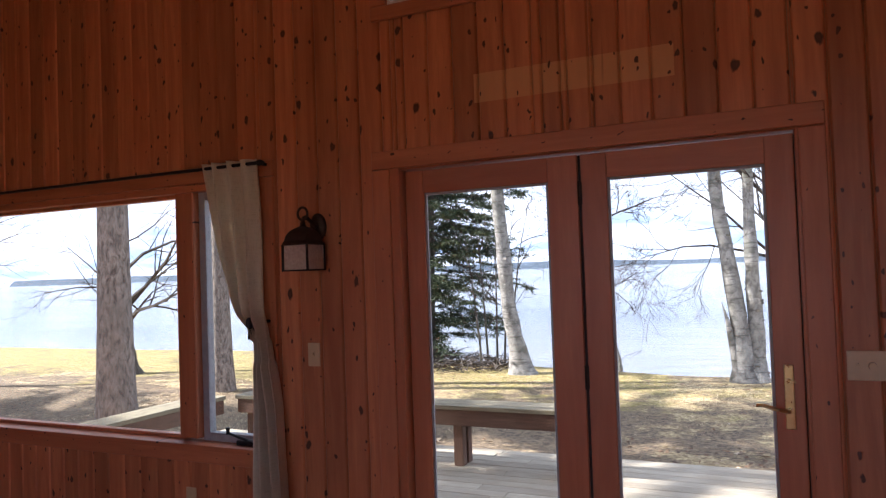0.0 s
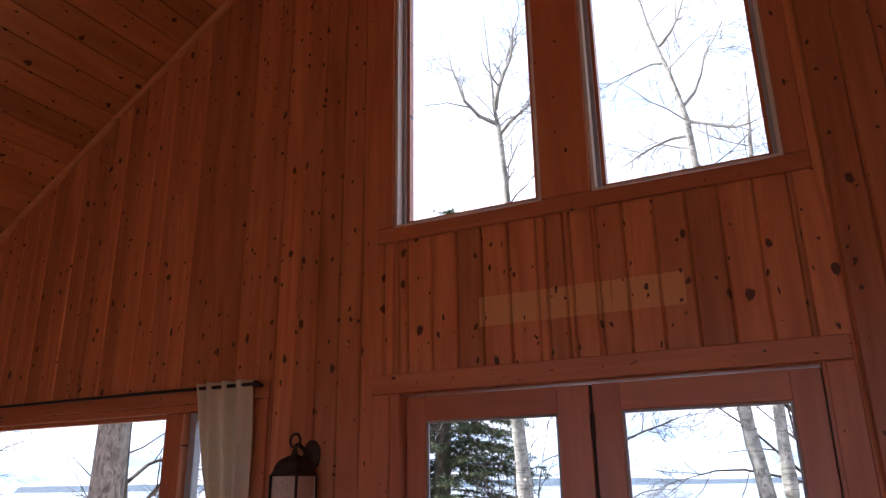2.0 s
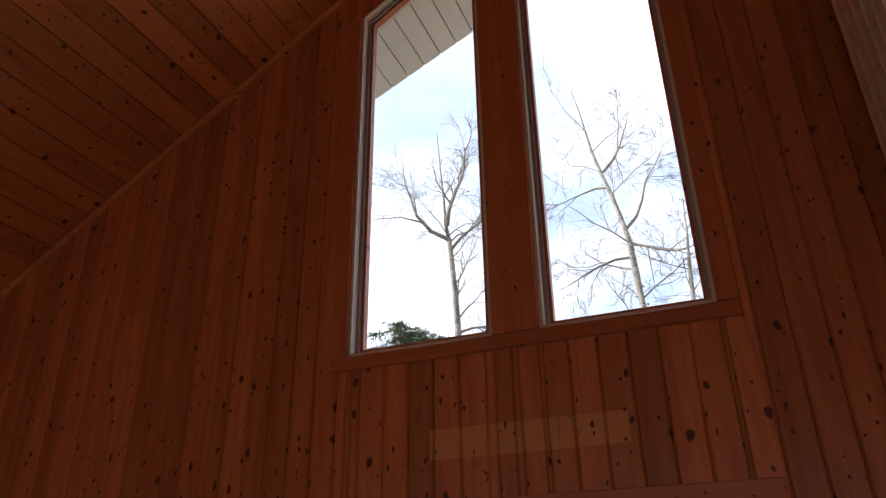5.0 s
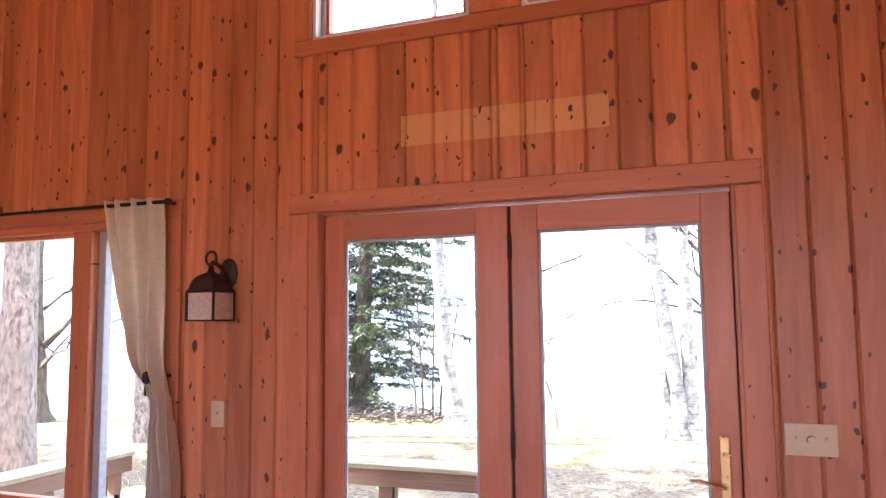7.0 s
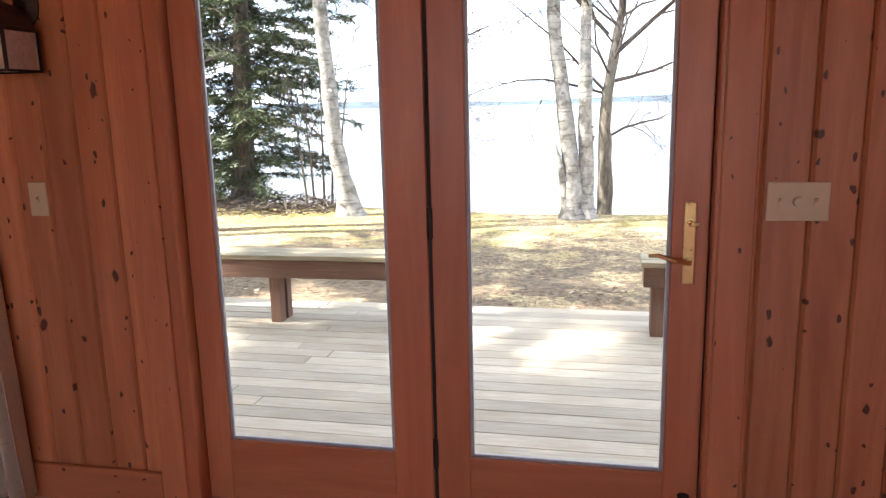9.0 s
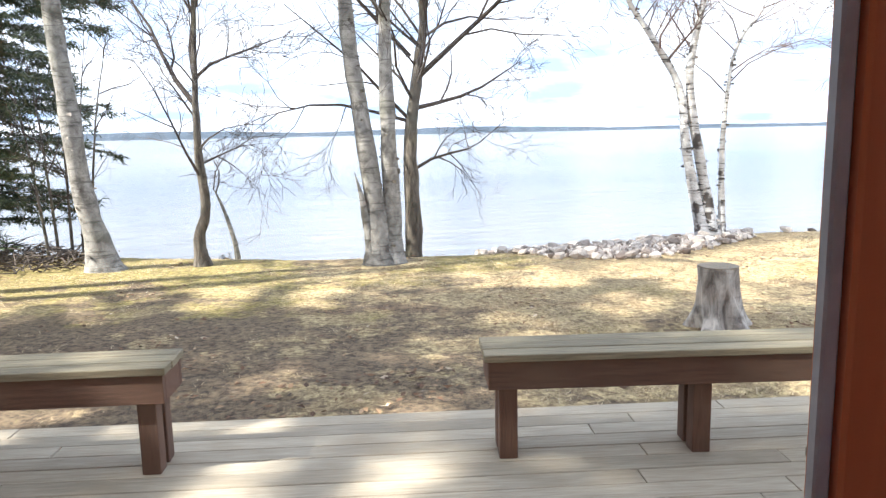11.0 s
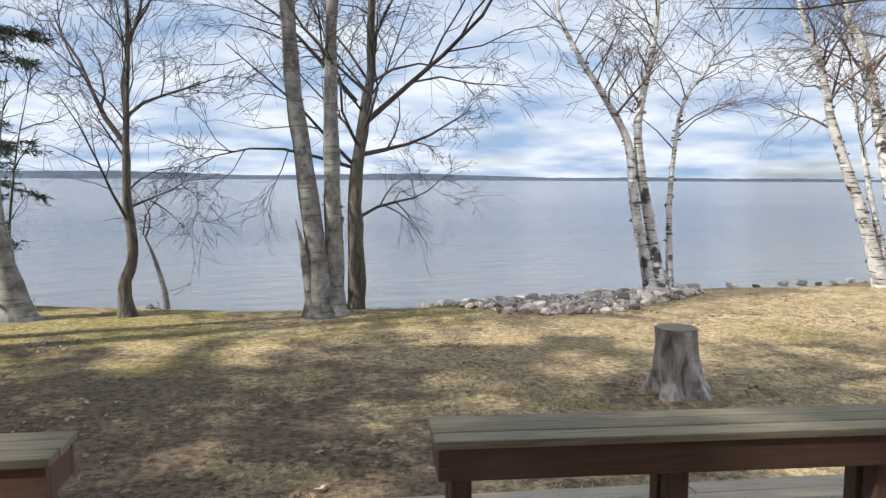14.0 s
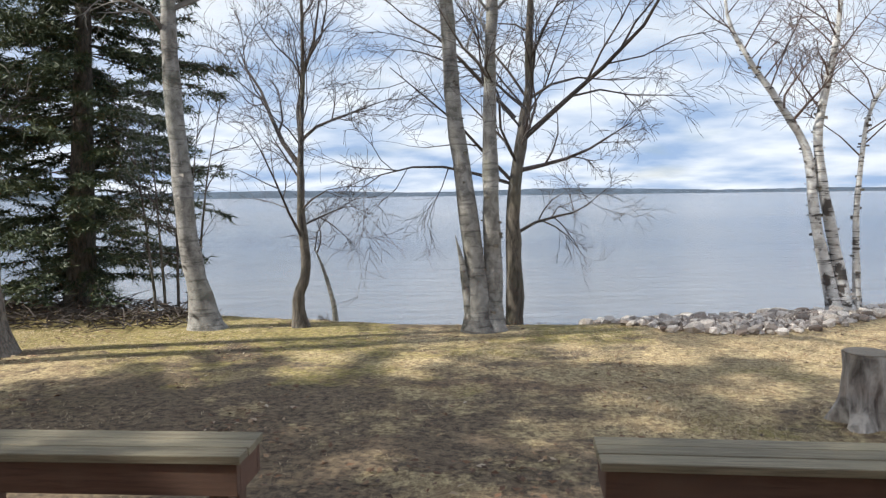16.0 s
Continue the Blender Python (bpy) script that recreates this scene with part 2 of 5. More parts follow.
def weathered(name, light, dark, axis="x", stain=(0.2, 0.17, 0.12)):
    """Outdoor planks: grey-brown grain with stains, a tone of its own for each board."""
    m = Mat(name, rough=0.8)
    vec = m.coords((1, 1, 1), 23.0)
    mp = m.node("Mapping")
    mp.inputs["Scale"].default_value = {"x": (0.06, 1, 1), "y": (1, 0.06, 1), "z": (1, 1, 0.06)}[axis]
    m.link(vec, mp.inputs[0])
    g = m.noise(mp.outputs[0], 70, 5, 0.65, 0.4)
    s = m.noise(vec, 2.2, 5, 0.6)
    c = m.mix(m.ramp(g, (0.3, 0.0), (0.7, 1.0)), dark, light)
    c = m.mix(m.math("MULTIPLY", m.ramp(s, (0.45, 0.0), (0.7, 1.0)), 0.5), c, stain)
    c = m.mix(1.0, c, m.ramp(m.node("ObjectInfo").outputs["Random"], (0.0, 0.78), (1.0, 1.1)), "MULTIPLY")
    m.color(c).bump(g, 0.35, 0.003)
    return m.m


M_DECK = weathered("deck_boards", (0.54, 0.47, 0.37), (0.33, 0.28, 0.215), "x", (0.32, 0.25, 0.17))
M_BENCHTOP = weathered("bench_planks", (0.36, 0.31, 0.21), (0.17, 0.14, 0.095), "x", (0.22, 0.20, 0.13))
M_BENCHTOP_Y = weathered("bench_planks_return", (0.36, 0.31, 0.21), (0.17, 0.14, 0.095), "y", (0.22, 0.20, 0.13))
M_BENCHRED = weathered("bench_apron_stain", (0.17, 0.088, 0.058), (0.09, 0.046, 0.032), "x", (0.20, 0.13, 0.09))
M_BENCHLEG = weathered("bench_leg_stain", (0.18, 0.095, 0.064), (0.10, 0.052, 0.036), "z", (0.20, 0.13, 0.09))


def bark(name, light, dark, marks=0.0, scale=9.0, stretch=0.25, bump=0.9, moss=0.0):
    m = Mat(name, rough=0.9)
    v = m.coords((1, 1, stretch), 11.0)
    a = m.noise(v, scale, 6, 0.65, 0.5)
    b = m.noise(m.coords((1, 1, 1), 5.0), 1.6, 4)
    c = m.mix(m.ramp(a, (0.35, 0.0), (0.62, 1.0)), dark, light)
    c = m.mix(m.math("MULTIPLY", m.ramp(b, (0.45, 0.0), (0.7, 1.0)), 0.45), c, tuple(x * 0.55 for x in light))
    if marks:
        h = m.noise(m.coords((3, 3, 26), 7.0), 1.0, 4, 0.6)
        c = m.mix(m.math("MULTIPLY", m.ramp(h, (0.56, 0.0), (0.63, 1.0)), marks), c, (0.045, 0.038, 0.035))
        pt = m.noise(m.coords((1, 1, 1), 3.0), 3.5, 3)
        c = m.mix(m.math("MULTIPLY", m.ramp(pt, (0.60, 0.0), (0.66, 1.0)), marks), c, (0.06, 0.05, 0.045))
    if moss:
        g = m.noise(m.coords((1, 1, 1), 2.0), 2.5, 4)
        c = m.mix(m.math("MULTIPLY", m.ramp(g, (0.5, 0.0), (0.7, 1.0)), moss), c, (0.16, 0.19, 0.07))
    m.color(c).bump(a, bump, 0.02)
    return m.m


M_BIRCH = bark("white_birch_bark", (0.78, 0.765, 0.75), (0.42, 0.395, 0.37), 0.95, 6, 1.5, 0.4)
M_GREYBIRCH = bark("grey_birch_bark", (0.37, 0.35, 0.325), (0.13, 0.12, 0.11), 0.55, 8, 0.8, 0.5, 0.15)
M_DARKBARK = bark("dark_furrowed_bark", (0.17, 0.145, 0.12), (0.03, 0.025, 0.021), 0.0, 19, 0.28, 1.0, 0.15)
M_PINEBARK = bark("pine_plate_bark", (0.34, 0.285, 0.245), (0.08, 0.06, 0.05), 0.0, 24, 0.4, 1.0)
M_ROUGHGREY = bark("rough_grey_bark", (0.25, 0.22, 0.19), (0.05, 0.042, 0.036), 0.0, 22, 0.42, 1.0, 0.1)
M_STUMP = bark("stump_bark", (0.60, 0.55, 0.50), (0.10, 0.08, 0.07), 0.2, 9, 0.35, 0.9)
M_TWIG = simple("bare_twigs", (0.065, 0.05, 0.042), 0.85, 0.0, 0.35, 4)
M_GREYTWIG = simple("grey_birch_limbs", (0.20, 0.18, 0.16), 0.85, 0.0, 0.4, 4)
M_BIRCHTWIG = simple("birch_twigs", (0.14, 0.10, 0.085), 0.8, 0.0, 0.4, 4)


def needles():
    m = Mat("conifer_needles", rough=0.6)
    r = m.node("NewGeometry").outputs["Random Per Island"]
    m.color(m.ramp(r, (0.0, (0.02, 0.036, 0.016)), (0.6, (0.055, 0.078, 0.03)), (1.0, (0.10, 0.11, 0.045))))
    return m.m


M_NEEDLE = needles()


def lawn():
    m = Mat("dormant_lawn", rough=0.95)
    v = m.coords()
    fine, mid, big = m.noise(v, 16, 8, 0.8), m.noise(v, 3.2, 7, 0.75), m.noise(v, 0.55, 5, 0.6)
    thatch = m.noise(m.coords((1, 0.35, 1)), 30, 6, 0.75, 0.8)
    c = m.mix(m.ramp(fine, (0.40, 0.0), (0.58, 1.0)), (0.16, 0.105, 0.055), (0.68, 0.535, 0.29))
    c = m.mix(m.math("MULTIPLY", m.ramp(thatch, (0.50, 0.0), (0.58, 1.0)), 0.55), c, (0.17, 0.115, 0.065))
    c = m.mix(m.math("MULTIPLY", m.ramp(mid, (0.48, 0.0), (0.58, 1.0)), 0.55), c, (0.22, 0.145, 0.08))
    # thin moss along the bank and in patches, bare leaf mould and painted shade beside the deck
    sep = m.node("SeparateXYZ")
    m.link(v, sep.inputs[0])
    near_bank = m.ramp(m.math("DIVIDE", sep.outputs["Y"], 14.0), (0.45, 0.0), (0.68, 1.0))
    west = m.ramp(m.math("DIVIDE", m.math("ADD", sep.outputs["X"], 12.0), 20.0), (0.5, 1.0), (0.75, 0.0))
    patch = m.math("ADD", m.math("MULTIPLY", m.math("MULTIPLY", near_bank, west), 0.3), big)
    tuft = m.noise(v, 9, 5, 0.7)
    c = m.mix(m.math("MULTIPLY", m.math("MULTIPLY", m.ramp(patch, (0.56, 0.0), (0.68, 1.0)), m.ramp(tuft, (0.36, 0.25), (0.58, 1.0))), 0.85), c,
              m.mix(m.ramp(fine, (0.35, 0.0), (0.65, 1.0)), (0.085, 0.075, 0.018), (0.32, 0.26, 0.05)))
    by_deck = m.ramp(m.math("DIVIDE", sep.outputs["Y"], 14.0), (0.32, 1.0), (0.66, 0.0))
    # Dark leaf ground by the deck, spread wider to put lawn shade into colour.
    mould_and_shade = m.math("ADD", m.math("MULTIPLY", m.math("MULTIPLY", by_deck, west), 0.27), m.noise(v, 1.3, 7, 0.72))
    c = m.mix(m.math("MULTIPLY", m.ramp(mould_and_shade, (0.55, 0.0), (0.63, 1.0)), 0.85), c, m.mix(m.ramp(fine, (0.42, 0.0), (0.6, 1.0)), (0.05, 0.034, 0.025), (0.23, 0.16, 0.10)))
    m.color(c).bump(m.math("ADD", fine, m.math("MULTIPLY", mid, 2.0)), 0.8, 0.03)
    return m.m


def water():
    m = Mat("lake_water", (0.1, 0.12, 0.15), 0.07)
    v = m.coords((0.35, 1.0, 1.0))
    a, b = m.noise(v, 1.5, 6, 0.65, 0.3), m.noise(m.coords((0.5, 1.0, 1)), 0.16, 3)
    m.bump(m.math("ADD", a, m.math("MULTIPLY", b, 2.0)), 1.0, 0.5)
    m.color(m.ramp(m.noise(m.coords((0.01, 0.03, 1)), 1.0, 4), (0.35, (0.09, 0.11, 0.15)), (0.7, (0.19, 0.195, 0.21))))
    return m.m


M_LAWN, M_WATER = lawn(), water()
M_HILL = simple("far_woods", (0.055, 0.075, 0.105), 1.0, 0.0, 0.3, 0.03)


def rock_mat(name="shore_rock", island=False):
    m = Mat(name, rough=0.85)
    v = m.coords((1, 1, 1), 9.0)
    n = m.noise(v, 7, 6, 0.65)
    c = m.mix(m.ramp(n, (0.35, 0.0), (0.65, 1.0)), (0.34, 0.30, 0.27), (0.62, 0.585, 0.54))
    rnd = m.node("NewGeometry").outputs["Random Per Island"] if island else m.node("ObjectInfo").outputs["Random"]
    c = m.mix(1.0, c, m.ramp(rnd, (0.0, (0.28, 0.22, 0.19)), (0.45, (1.0, 0.94, 0.9)), (1.0, (1.5, 1.45, 1.42))), "MULTIPLY")
    m.color(c).bump(n, 0.5, 0.02)
    return m.m


M_ROCK, M_CHIP = rock_mat(), rock_mat("stone_chips", True)
def litter_mat():
    m = Mat("leaf_litter", rough=0.85)
    r = m.node("NewGeometry").outputs["Random Per Island"]
    m.color(m.ramp(r, (0.0, (0.07, 0.04, 0.026)), (0.5, (0.19, 0.10, 0.055)), (0.85, (0.36, 0.23, 0.13)), (1.0, (0.55, 0.45, 0.33))))
    return m.m


M_LITTER = litter_mat()
M_FEEDER = weathered("feeder_wood", (0.32, 0.27, 0.2), (0.17, 0.13, 0.1), "x")


def grass_mat():
    m = Mat("dry_grass_blades", rough=0.9)
    r = m.node("NewGeometry").outputs["Random Per Island"]
    m.color(m.ramp(r, (0.0, (0.18, 0.12, 0.07)), (0.35, (0.47, 0.36, 0.22)), (0.9, (0.66, 0.53, 0.35)), (1.0, (0.22, 0.21, 0.07))))
    return m.m


M_GRASS = grass_mat()


# ---- building helpers ----
def mesh_from(name, verts, faces, mat, smooth=False):
    me = bpy.data.meshes.new(name)
    me.from_pydata(verts, [], faces)
    me.materials.append(mat)
    if smooth:
        me.polygons.foreach_set("use_smooth", [True] * len(me.polygons))
    me.update()
    return me


def part(name, bm, material, parent, label="", smooth=False):
    """Links a bmesh (or a mesh) as one mesh object under a thing or a part."""
    if isinstance(bm, bmesh.types.BMesh):
        me = bpy.data.meshes.new(name)
        bm.to_mesh(me)
        bm.free()
        me.materials.append(material)
        if smooth:
            me.polygons.foreach_set("use_smooth", [True] * len(me.polygons))
    else:
        me = bm
    ob = new(name, me)
    if parent is not None:
        ob.parent = parent
    return tagged(ob, label)


def thing(name, at, label, category, group="", kind=""):
    ob = new(name)
    ob.location = at
    ob.empty_display_size = 0.1
    bpy.context.view_layer.update()
    return tagged(ob, label, category, group, kind)


def box(x0, x1, y0, y1, z0, z1, bevel=0.0, bm=None, segs=1):
    own = bm is None
    bm = bmesh.new() if own else bm
    vs = bmesh.ops.create_cube(bm, size=1.0)["verts"]
    for v in vs:
        v.co = Vector((x0 + (v.co.x + 0.5) * (x1 - x0), y0 + (v.co.y + 0.5) * (y1 - y0), z0 + (v.co.z + 0.5) * (z1 - z0)))
    if bevel:
        es = list({e for v in vs for e in v.link_edges})
        bmesh.ops.bevel(bm, geom=es, offset=bevel, segments=segs, profile=0.6, affect="EDGES")
    return bm


def rod(p, q, r0, r1=None, n=10, bm=None):
    bm = bmesh.new() if bm is None else bm
    r1 = r0 if r1 is None else r1
    p, q = Vector(p), Vector(q)
    m = Matrix.Translation((p + q) / 2) @ (q - p).to_track_quat("Z", "Y").to_matrix().to_4x4()
    bmesh.ops.create_cone(bm, cap_ends=True, segments=n, radius1=r0, radius2=r1, depth=(q - p).length, matrix=m)
    return bm


def prism(poly, y0, y1, bm=None):
    """A polygon in x and z, pushed from y0 to y1."""
    bm = bmesh.new() if bm is None else bm
    a = [bm.verts.new((x, y0, z)) for x, z in poly]
    b = [bm.verts.new((x, y1, z)) for x, z in poly]
    bm.faces.new(a), bm.faces.new(b[::-1])
    for i in range(len(poly)):
        j = (i + 1) % len(poly)
        bm.faces.new((a[j], a[i], b[i], b[j]))
    bmesh.ops.recalc_face_normals(bm, faces=bm.faces)
    return bm


def turned(profile, n=20, bm=None, at=(0, 0, 0)):
    """A solid of revolution about z from (radius, z) pairs."""
    bm = bmesh.new() if bm is None else bm
    rings = [[bm.verts.new((at[0] + r * math.cos(2 * math.pi * i / n), at[1] + r * math.sin(2 * math.pi * i / n), at[2] + z)) for i in range(n)] for r, z in profile]
    for a, b in zip(rings, rings[1:]):
        for i in range(n):
            bm.faces.new((a[i], a[(i + 1) % n], b[(i + 1) % n], b[i]))
    bm.faces.new(rings[0][::-1]), bm.faces.new(rings[-1])
    return bm


# ---- the house ----
RIDGE, PITCH = 5.9, 0.655          # inside ridge height over x = 0, and the fall of the ceiling
EAVE_X, BACK_Y, OUT_Y = 4.6, -5.6, 0.16
DOOR_X0, DOOR_X1, DOOR_TOP = -0.835, 0.872, 2.018
WIN_X0, WIN_X1, WIN_Z0, WIN_Z1 = -4.15, -1.655, 0.635, 2.045
UP_Z, UP_OUT, UP_IN, UP_TOP = 2.81, 0.862, 0.112, 5.012


def roof_z(x):
    return RIDGE - PITCH * abs(x)


def up_z(x):
    return UP_TOP + PITCH * (UP_OUT - abs(x))


def holes(x0, x1):
    """The stretches of solid front wall between floor and ceiling over [x0, x1]."""
    mid = (x0 + x1) / 2
    cuts = []
    if WIN_X0 < mid < WIN_X1:
        cuts.append((WIN_Z0, WIN_Z1))
    if DOOR_X0 < mid < DOOR_X1:
        cuts.append((0.0, DOOR_TOP))
    if UP_IN < abs(mid) < UP_OUT:
        cuts.append((UP_Z, None))
    return cuts


wall_front = thing("wall_front", (0, 0.08, 0), "knotty pine gable wall with glazed doors and tall windows", "wall", kind="structure")
edges_x = sorted({-EAVE_X, WIN_X0, WIN_X1, DOOR_X0, DOOR_X1, -UP_OUT, -UP_IN, 0.0, UP_IN, UP_OUT, EAVE_X})
core = bmesh.new()
for xa, xb in zip(edges_x, edges_x[1:]):
    z_at = 0.0
    for lo, hi in sorted(holes(xa, xb), key=lambda c: c[0]):
        if lo > z_at:
            prism([(xa, z_at), (xb, z_at), (xb, lo), (xa, lo)], 0.014, OUT_Y, core)
        if hi is None:
            prism([(xa, up_z(xa)), (xb, up_z(xb)), (xb, roof_z(xb) + 0.1), (xa, roof_z(xa) + 0.1)], 0.014, OUT_Y, core)
            z_at = None
            break
        z_at = hi
    if z_at is not None:
        prism([(xa, z_at), (xb, z_at), (xb, roof_z(xb) + 0.1), (xa, roof_z(xa) + 0.1)], 0.014, OUT_Y, core)
o = part("wall_core", core, M_SIDING, wall_front)
o.location = (0, -0.08, 0)

M_CLOSE = pine_wood("side_wall_pine", **PINE, spread=0.1)


def plain_wall(name, bm, label):
    ob = part(name, bm, M_CLOSE, None, label)
    return tagged(ob, category="wall", kind="structure")


plain_wall("wall_west", box(-EAVE_X - 0.14, -EAVE_X, BACK_Y, OUT_Y, -0.2, 2.98), "knotty pine side wall")
plain_wall("wall_east", box(EAVE_X, EAVE_X + 0.14, BACK_Y, OUT_Y, -0.2, 2.98), "knotty pine side wall")
bk = bmesh.new()
# Opening behind the view, added and sized to let sky light into the room.
BW0, BW1, BWZ0, BWZ1 = -2.7, 2.7, 0.8, 2.3
for x0, x1, z0, z1 in ((-EAVE_X, BW0, 0, 2.9), (BW1, EAVE_X, 0, 2.9), (BW0, BW1, 0, BWZ0), (BW0, BW1, BWZ1, 2.9)):
    box(x0, x1, BACK_Y - 0.14, BACK_Y, z0, z1, bm=bk)
prism([(-EAVE_X, 2.9), (EAVE_X, 2.9), (0, RIDGE + 0.1)], BACK_Y - 0.14, BACK_Y, bk)
plain_wall("wall_back", bk, "knotty pine back wall with an unseen opening added for light")
sub = part("subfloor", box(-EAVE_X, EAVE_X, BACK_Y, 0.03, -0.2, -0.024), M_SIDING, None)
tagged(sub, "plain timber subfloor under the planks", "floor", kind="structure")


def slope_panel(x0, x1, y0a, y0b, y1, thick, lift, bm):
    """A slab under the roof between x0 and x1, front edge from y0a (at x0) to y0b (at x1)."""
    pts = []
    for x, yf in ((x0, y0a), (x1, y0b)):
        z = roof_z(x) + lift
        pts.append([(x, yf, z), (x, y1, z), (x, yf, z + thick), (x, y1, z + thick)])
    v = [[bm.verts.new(p) for p in row] for row in pts]
    a, b = v
    for f in ((a[0], a[1], b[1], b[0]), (a[2], b[2], b[3], a[3]), (a[0], b[0], b[2], a[2]), (a[1], a[3], b[3], b[1]), (a[0], a[2], a[3], a[1]), (b[0], b[1], b[3], b[2])):
        bm.faces.new(f)


# ceiling boards run from front to back, with a groove between each two
cl = bmesh.new()
step = 0.135
for side in (-1, 1):
    n_b = int(EAVE_X / step) + 1
    for i in range(n_b):
        a, b = i * step + 0.004, min((i + 1) * step - 0.004, EAVE_X)
        if b - a > 0.02:
            x0, x1 = sorted((side * a, side * b))
            slope_panel(x0, x1, -0.002, -0.002, BACK_Y, 0.016, 0.0, cl)
bmesh.ops.recalc_face_normals(cl, faces=cl.faces)
ceil_ob = part("ceiling", cl, M_CEIL, None)
tagged(ceil_ob, "sloped knotty pine board ceiling under the roof", "ceiling", kind="structure")
rf = bmesh.new()
for x0, x1 in ((-EAVE_X - 0.5, 0), (0, EAVE_X + 0.5)):
    slope_panel(x0, x1, 1.13 - 0.16 * abs(x0), 1.13 - 0.16 * abs(x1), BACK_Y - 0.5, 0.14, 0.115, rf)
bmesh.ops.recalc_face_normals(rf, faces=rf.faces)
roof_ob = tagged(part("roof", rf, M_ROOF, None), "shingled gable roof with a prow overhang", "roof", kind="structure")
sf = bmesh.new()
for side in (-1, 1):
    for i in range(40):
        a, b = i * 0.125 + 0.004, (i + 1) * 0.125 - 0.004
        x0, x1 = sorted((side * a, side * b))
        slope_panel(x0, x1, 1.13 - 0.16 * abs(x0), 1.13 - 0.16 * abs(x1), OUT_Y + 0.004, 0.014, 0.096, sf)
bmesh.ops.recalc_face_normals(sf, faces=sf.faces)
tagged(part("soffit", sf, M_WHITE, None), "white painted boards under the roof overhang", "soffit", kind="structure")

# sloping trim where ceiling and front wall meet
tr = bmesh.new()
for side in (-1, 1):
    poly = [(side * 0.0, roof_z(0) - 0.005), (side * EAVE_X, roof_z(EAVE_X) - 0.005), (side * EAVE_X, roof_z(EAVE_X) - 0.06), (0.0, roof_z(0) - 0.06)]
    prism(poly, -0.022, -0.001, tr)
M_SLOPE = pine_wood("slope_trim_pine", (0.78, 0.38, 0.18), (0.58, 0.25, 0.11), "x", 0.4, spread=0.1, upright=True)
tagged(part("trim_ceiling", tr, M_SLOPE, None), "pine trim strip along the sloping ceiling", "trim", kind="structure")

# ---- glazed doors ----
D0, D1 = 0.048, 0.092


def casing(name, pieces, label):
    root = thing(name, (0, 0, 0), label, "trim", kind="structure")
    for (x0, x1, z0, z1), mat in pieces:
        part("board", box(x0, x1, -0.022, -0.001, z0, z1, 0.004), mat, root)
    return root


casing("trim_door", [((-0.968, -0.872, 0.0, 2.018), M_TRIM_Z), ((0.878, 0.972, 0.0, 2.018), M_TRIM_Z), ((-0.968, 0.972, 2.021, 2.108), M_TRIM_X)],
       "pine casing round the glazed doors")
jamb = thing("door_frame", (0, 0.07, 0), "pine jamb and threshold of the glazed doors", "door frame", kind="structure")
for nm, b, mat in (("jamb", box(-0.874, -0.826, -0.012, 0.15, 0.0, 2.04, 0.003), M_DOOR_Z), ("jamb", box(0.866, 0.88, -0.012, 0.15, 0.0, 2.04, 0.003), M_DOOR_Z),
                   ("head", box(-0.826, 0.866, 0.0, 0.15, 2.014, 2.045, 0.003), M_DOOR_X), ("threshold", box(-0.826, 0.866, -0.01, 0.17, -0.02, 0.022, 0.006), M_DOOR_X)):
    q = part(nm, b, mat, jamb)
    q.location = (0, -0.07, 0)


def glazed_door(name, x0, x1, gx0, gx1, label):
    d = thing(name, ((x0 + x1) / 2, 0.07, 0.03), label, "door", "pair of glazed doors", "structure")
    off = (-(x0 + x1) / 2, -0.07, -0.03)
    gz0, gz1 = 0.26, 1.90
    made = [("stile", box(x0, gx0, D0, D1, 0.03, 2.008, 0.003), M_DOOR_Z), ("stile", box(gx1, x1, D0, D1, 0.03, 2.008, 0.003), M_DOOR_Z),
            ("top_rail", box(gx0, gx1, D0, D1, gz1, 2.008, 0.002), M_DOOR_X), ("bottom_rail", box(gx0, gx1, D0, D1, 0.03, gz0, 0.002), M_DOOR_X)]
    bead = bmesh.new()
    w = 0.012
    for a in ((gx0, gx0 + w, gz0, gz1), (gx1 - w, gx1, gz0, gz1), (gx0 + w, gx1 - w, gz0, gz0 + w), (gx0 + w, gx1 - w, gz1 - w, gz1)):
        box(a[0], a[1], 0.058, 0.07, a[2], a[3], 0.002, bead)
    made.append(("glazing_bead", bead, M_SEAL))
    for nm, b, mat in made:
        part(nm, b, mat, d).location = off
    g = part("pane", box(gx0 + 0.001, gx1 - 0.001, 0.074, 0.078, gz0 + 0.001, gz1 - 0.001), M_GLASS, d, "clear glass pane")
    g.location, g.visible_shadow = off, False
    return d, off


glazed_door("door_1", -0.822, 0.018, -0.727, -0.116, "fixed pine door leaf with one tall glass pane")
door_2, d2off = glazed_door("door_2", 0.032, 0.862, 0.143, 0.758, "closed pine door leaf with a tall pane and brass handle")
seal = part("astragal", box(0.0185, 0.0315, 0.06, 0.088, 0.03, 2.006), M_BLACKSEAL, jamb)
seal.location = (0, -0.07, 0)
seal2 = part("seal", box(0.8625, 0.8655, 0.055, 0.088, 0.03, 2.006), M_BLACKSEAL, jamb)
seal2.location = (0, -0.07, 0)
for z in (0.27, 1.05, 1.84):
    h = box(0.018, 0.036, 0.040, 0.048, z - 0.05, z + 0.05, 0.002)
    rod((0.025, 0.041, z - 0.052), (0.025, 0.041, z + 0.052), 0.006, n=8, bm=h)
    part("hinge", h, M_BRONZE, door_2, "dark metal butt hinge").location = d2off
hp = box(0.79, 0.826, 0.040, 0.0485, 0.875, 1.122, 0.004, segs=2)
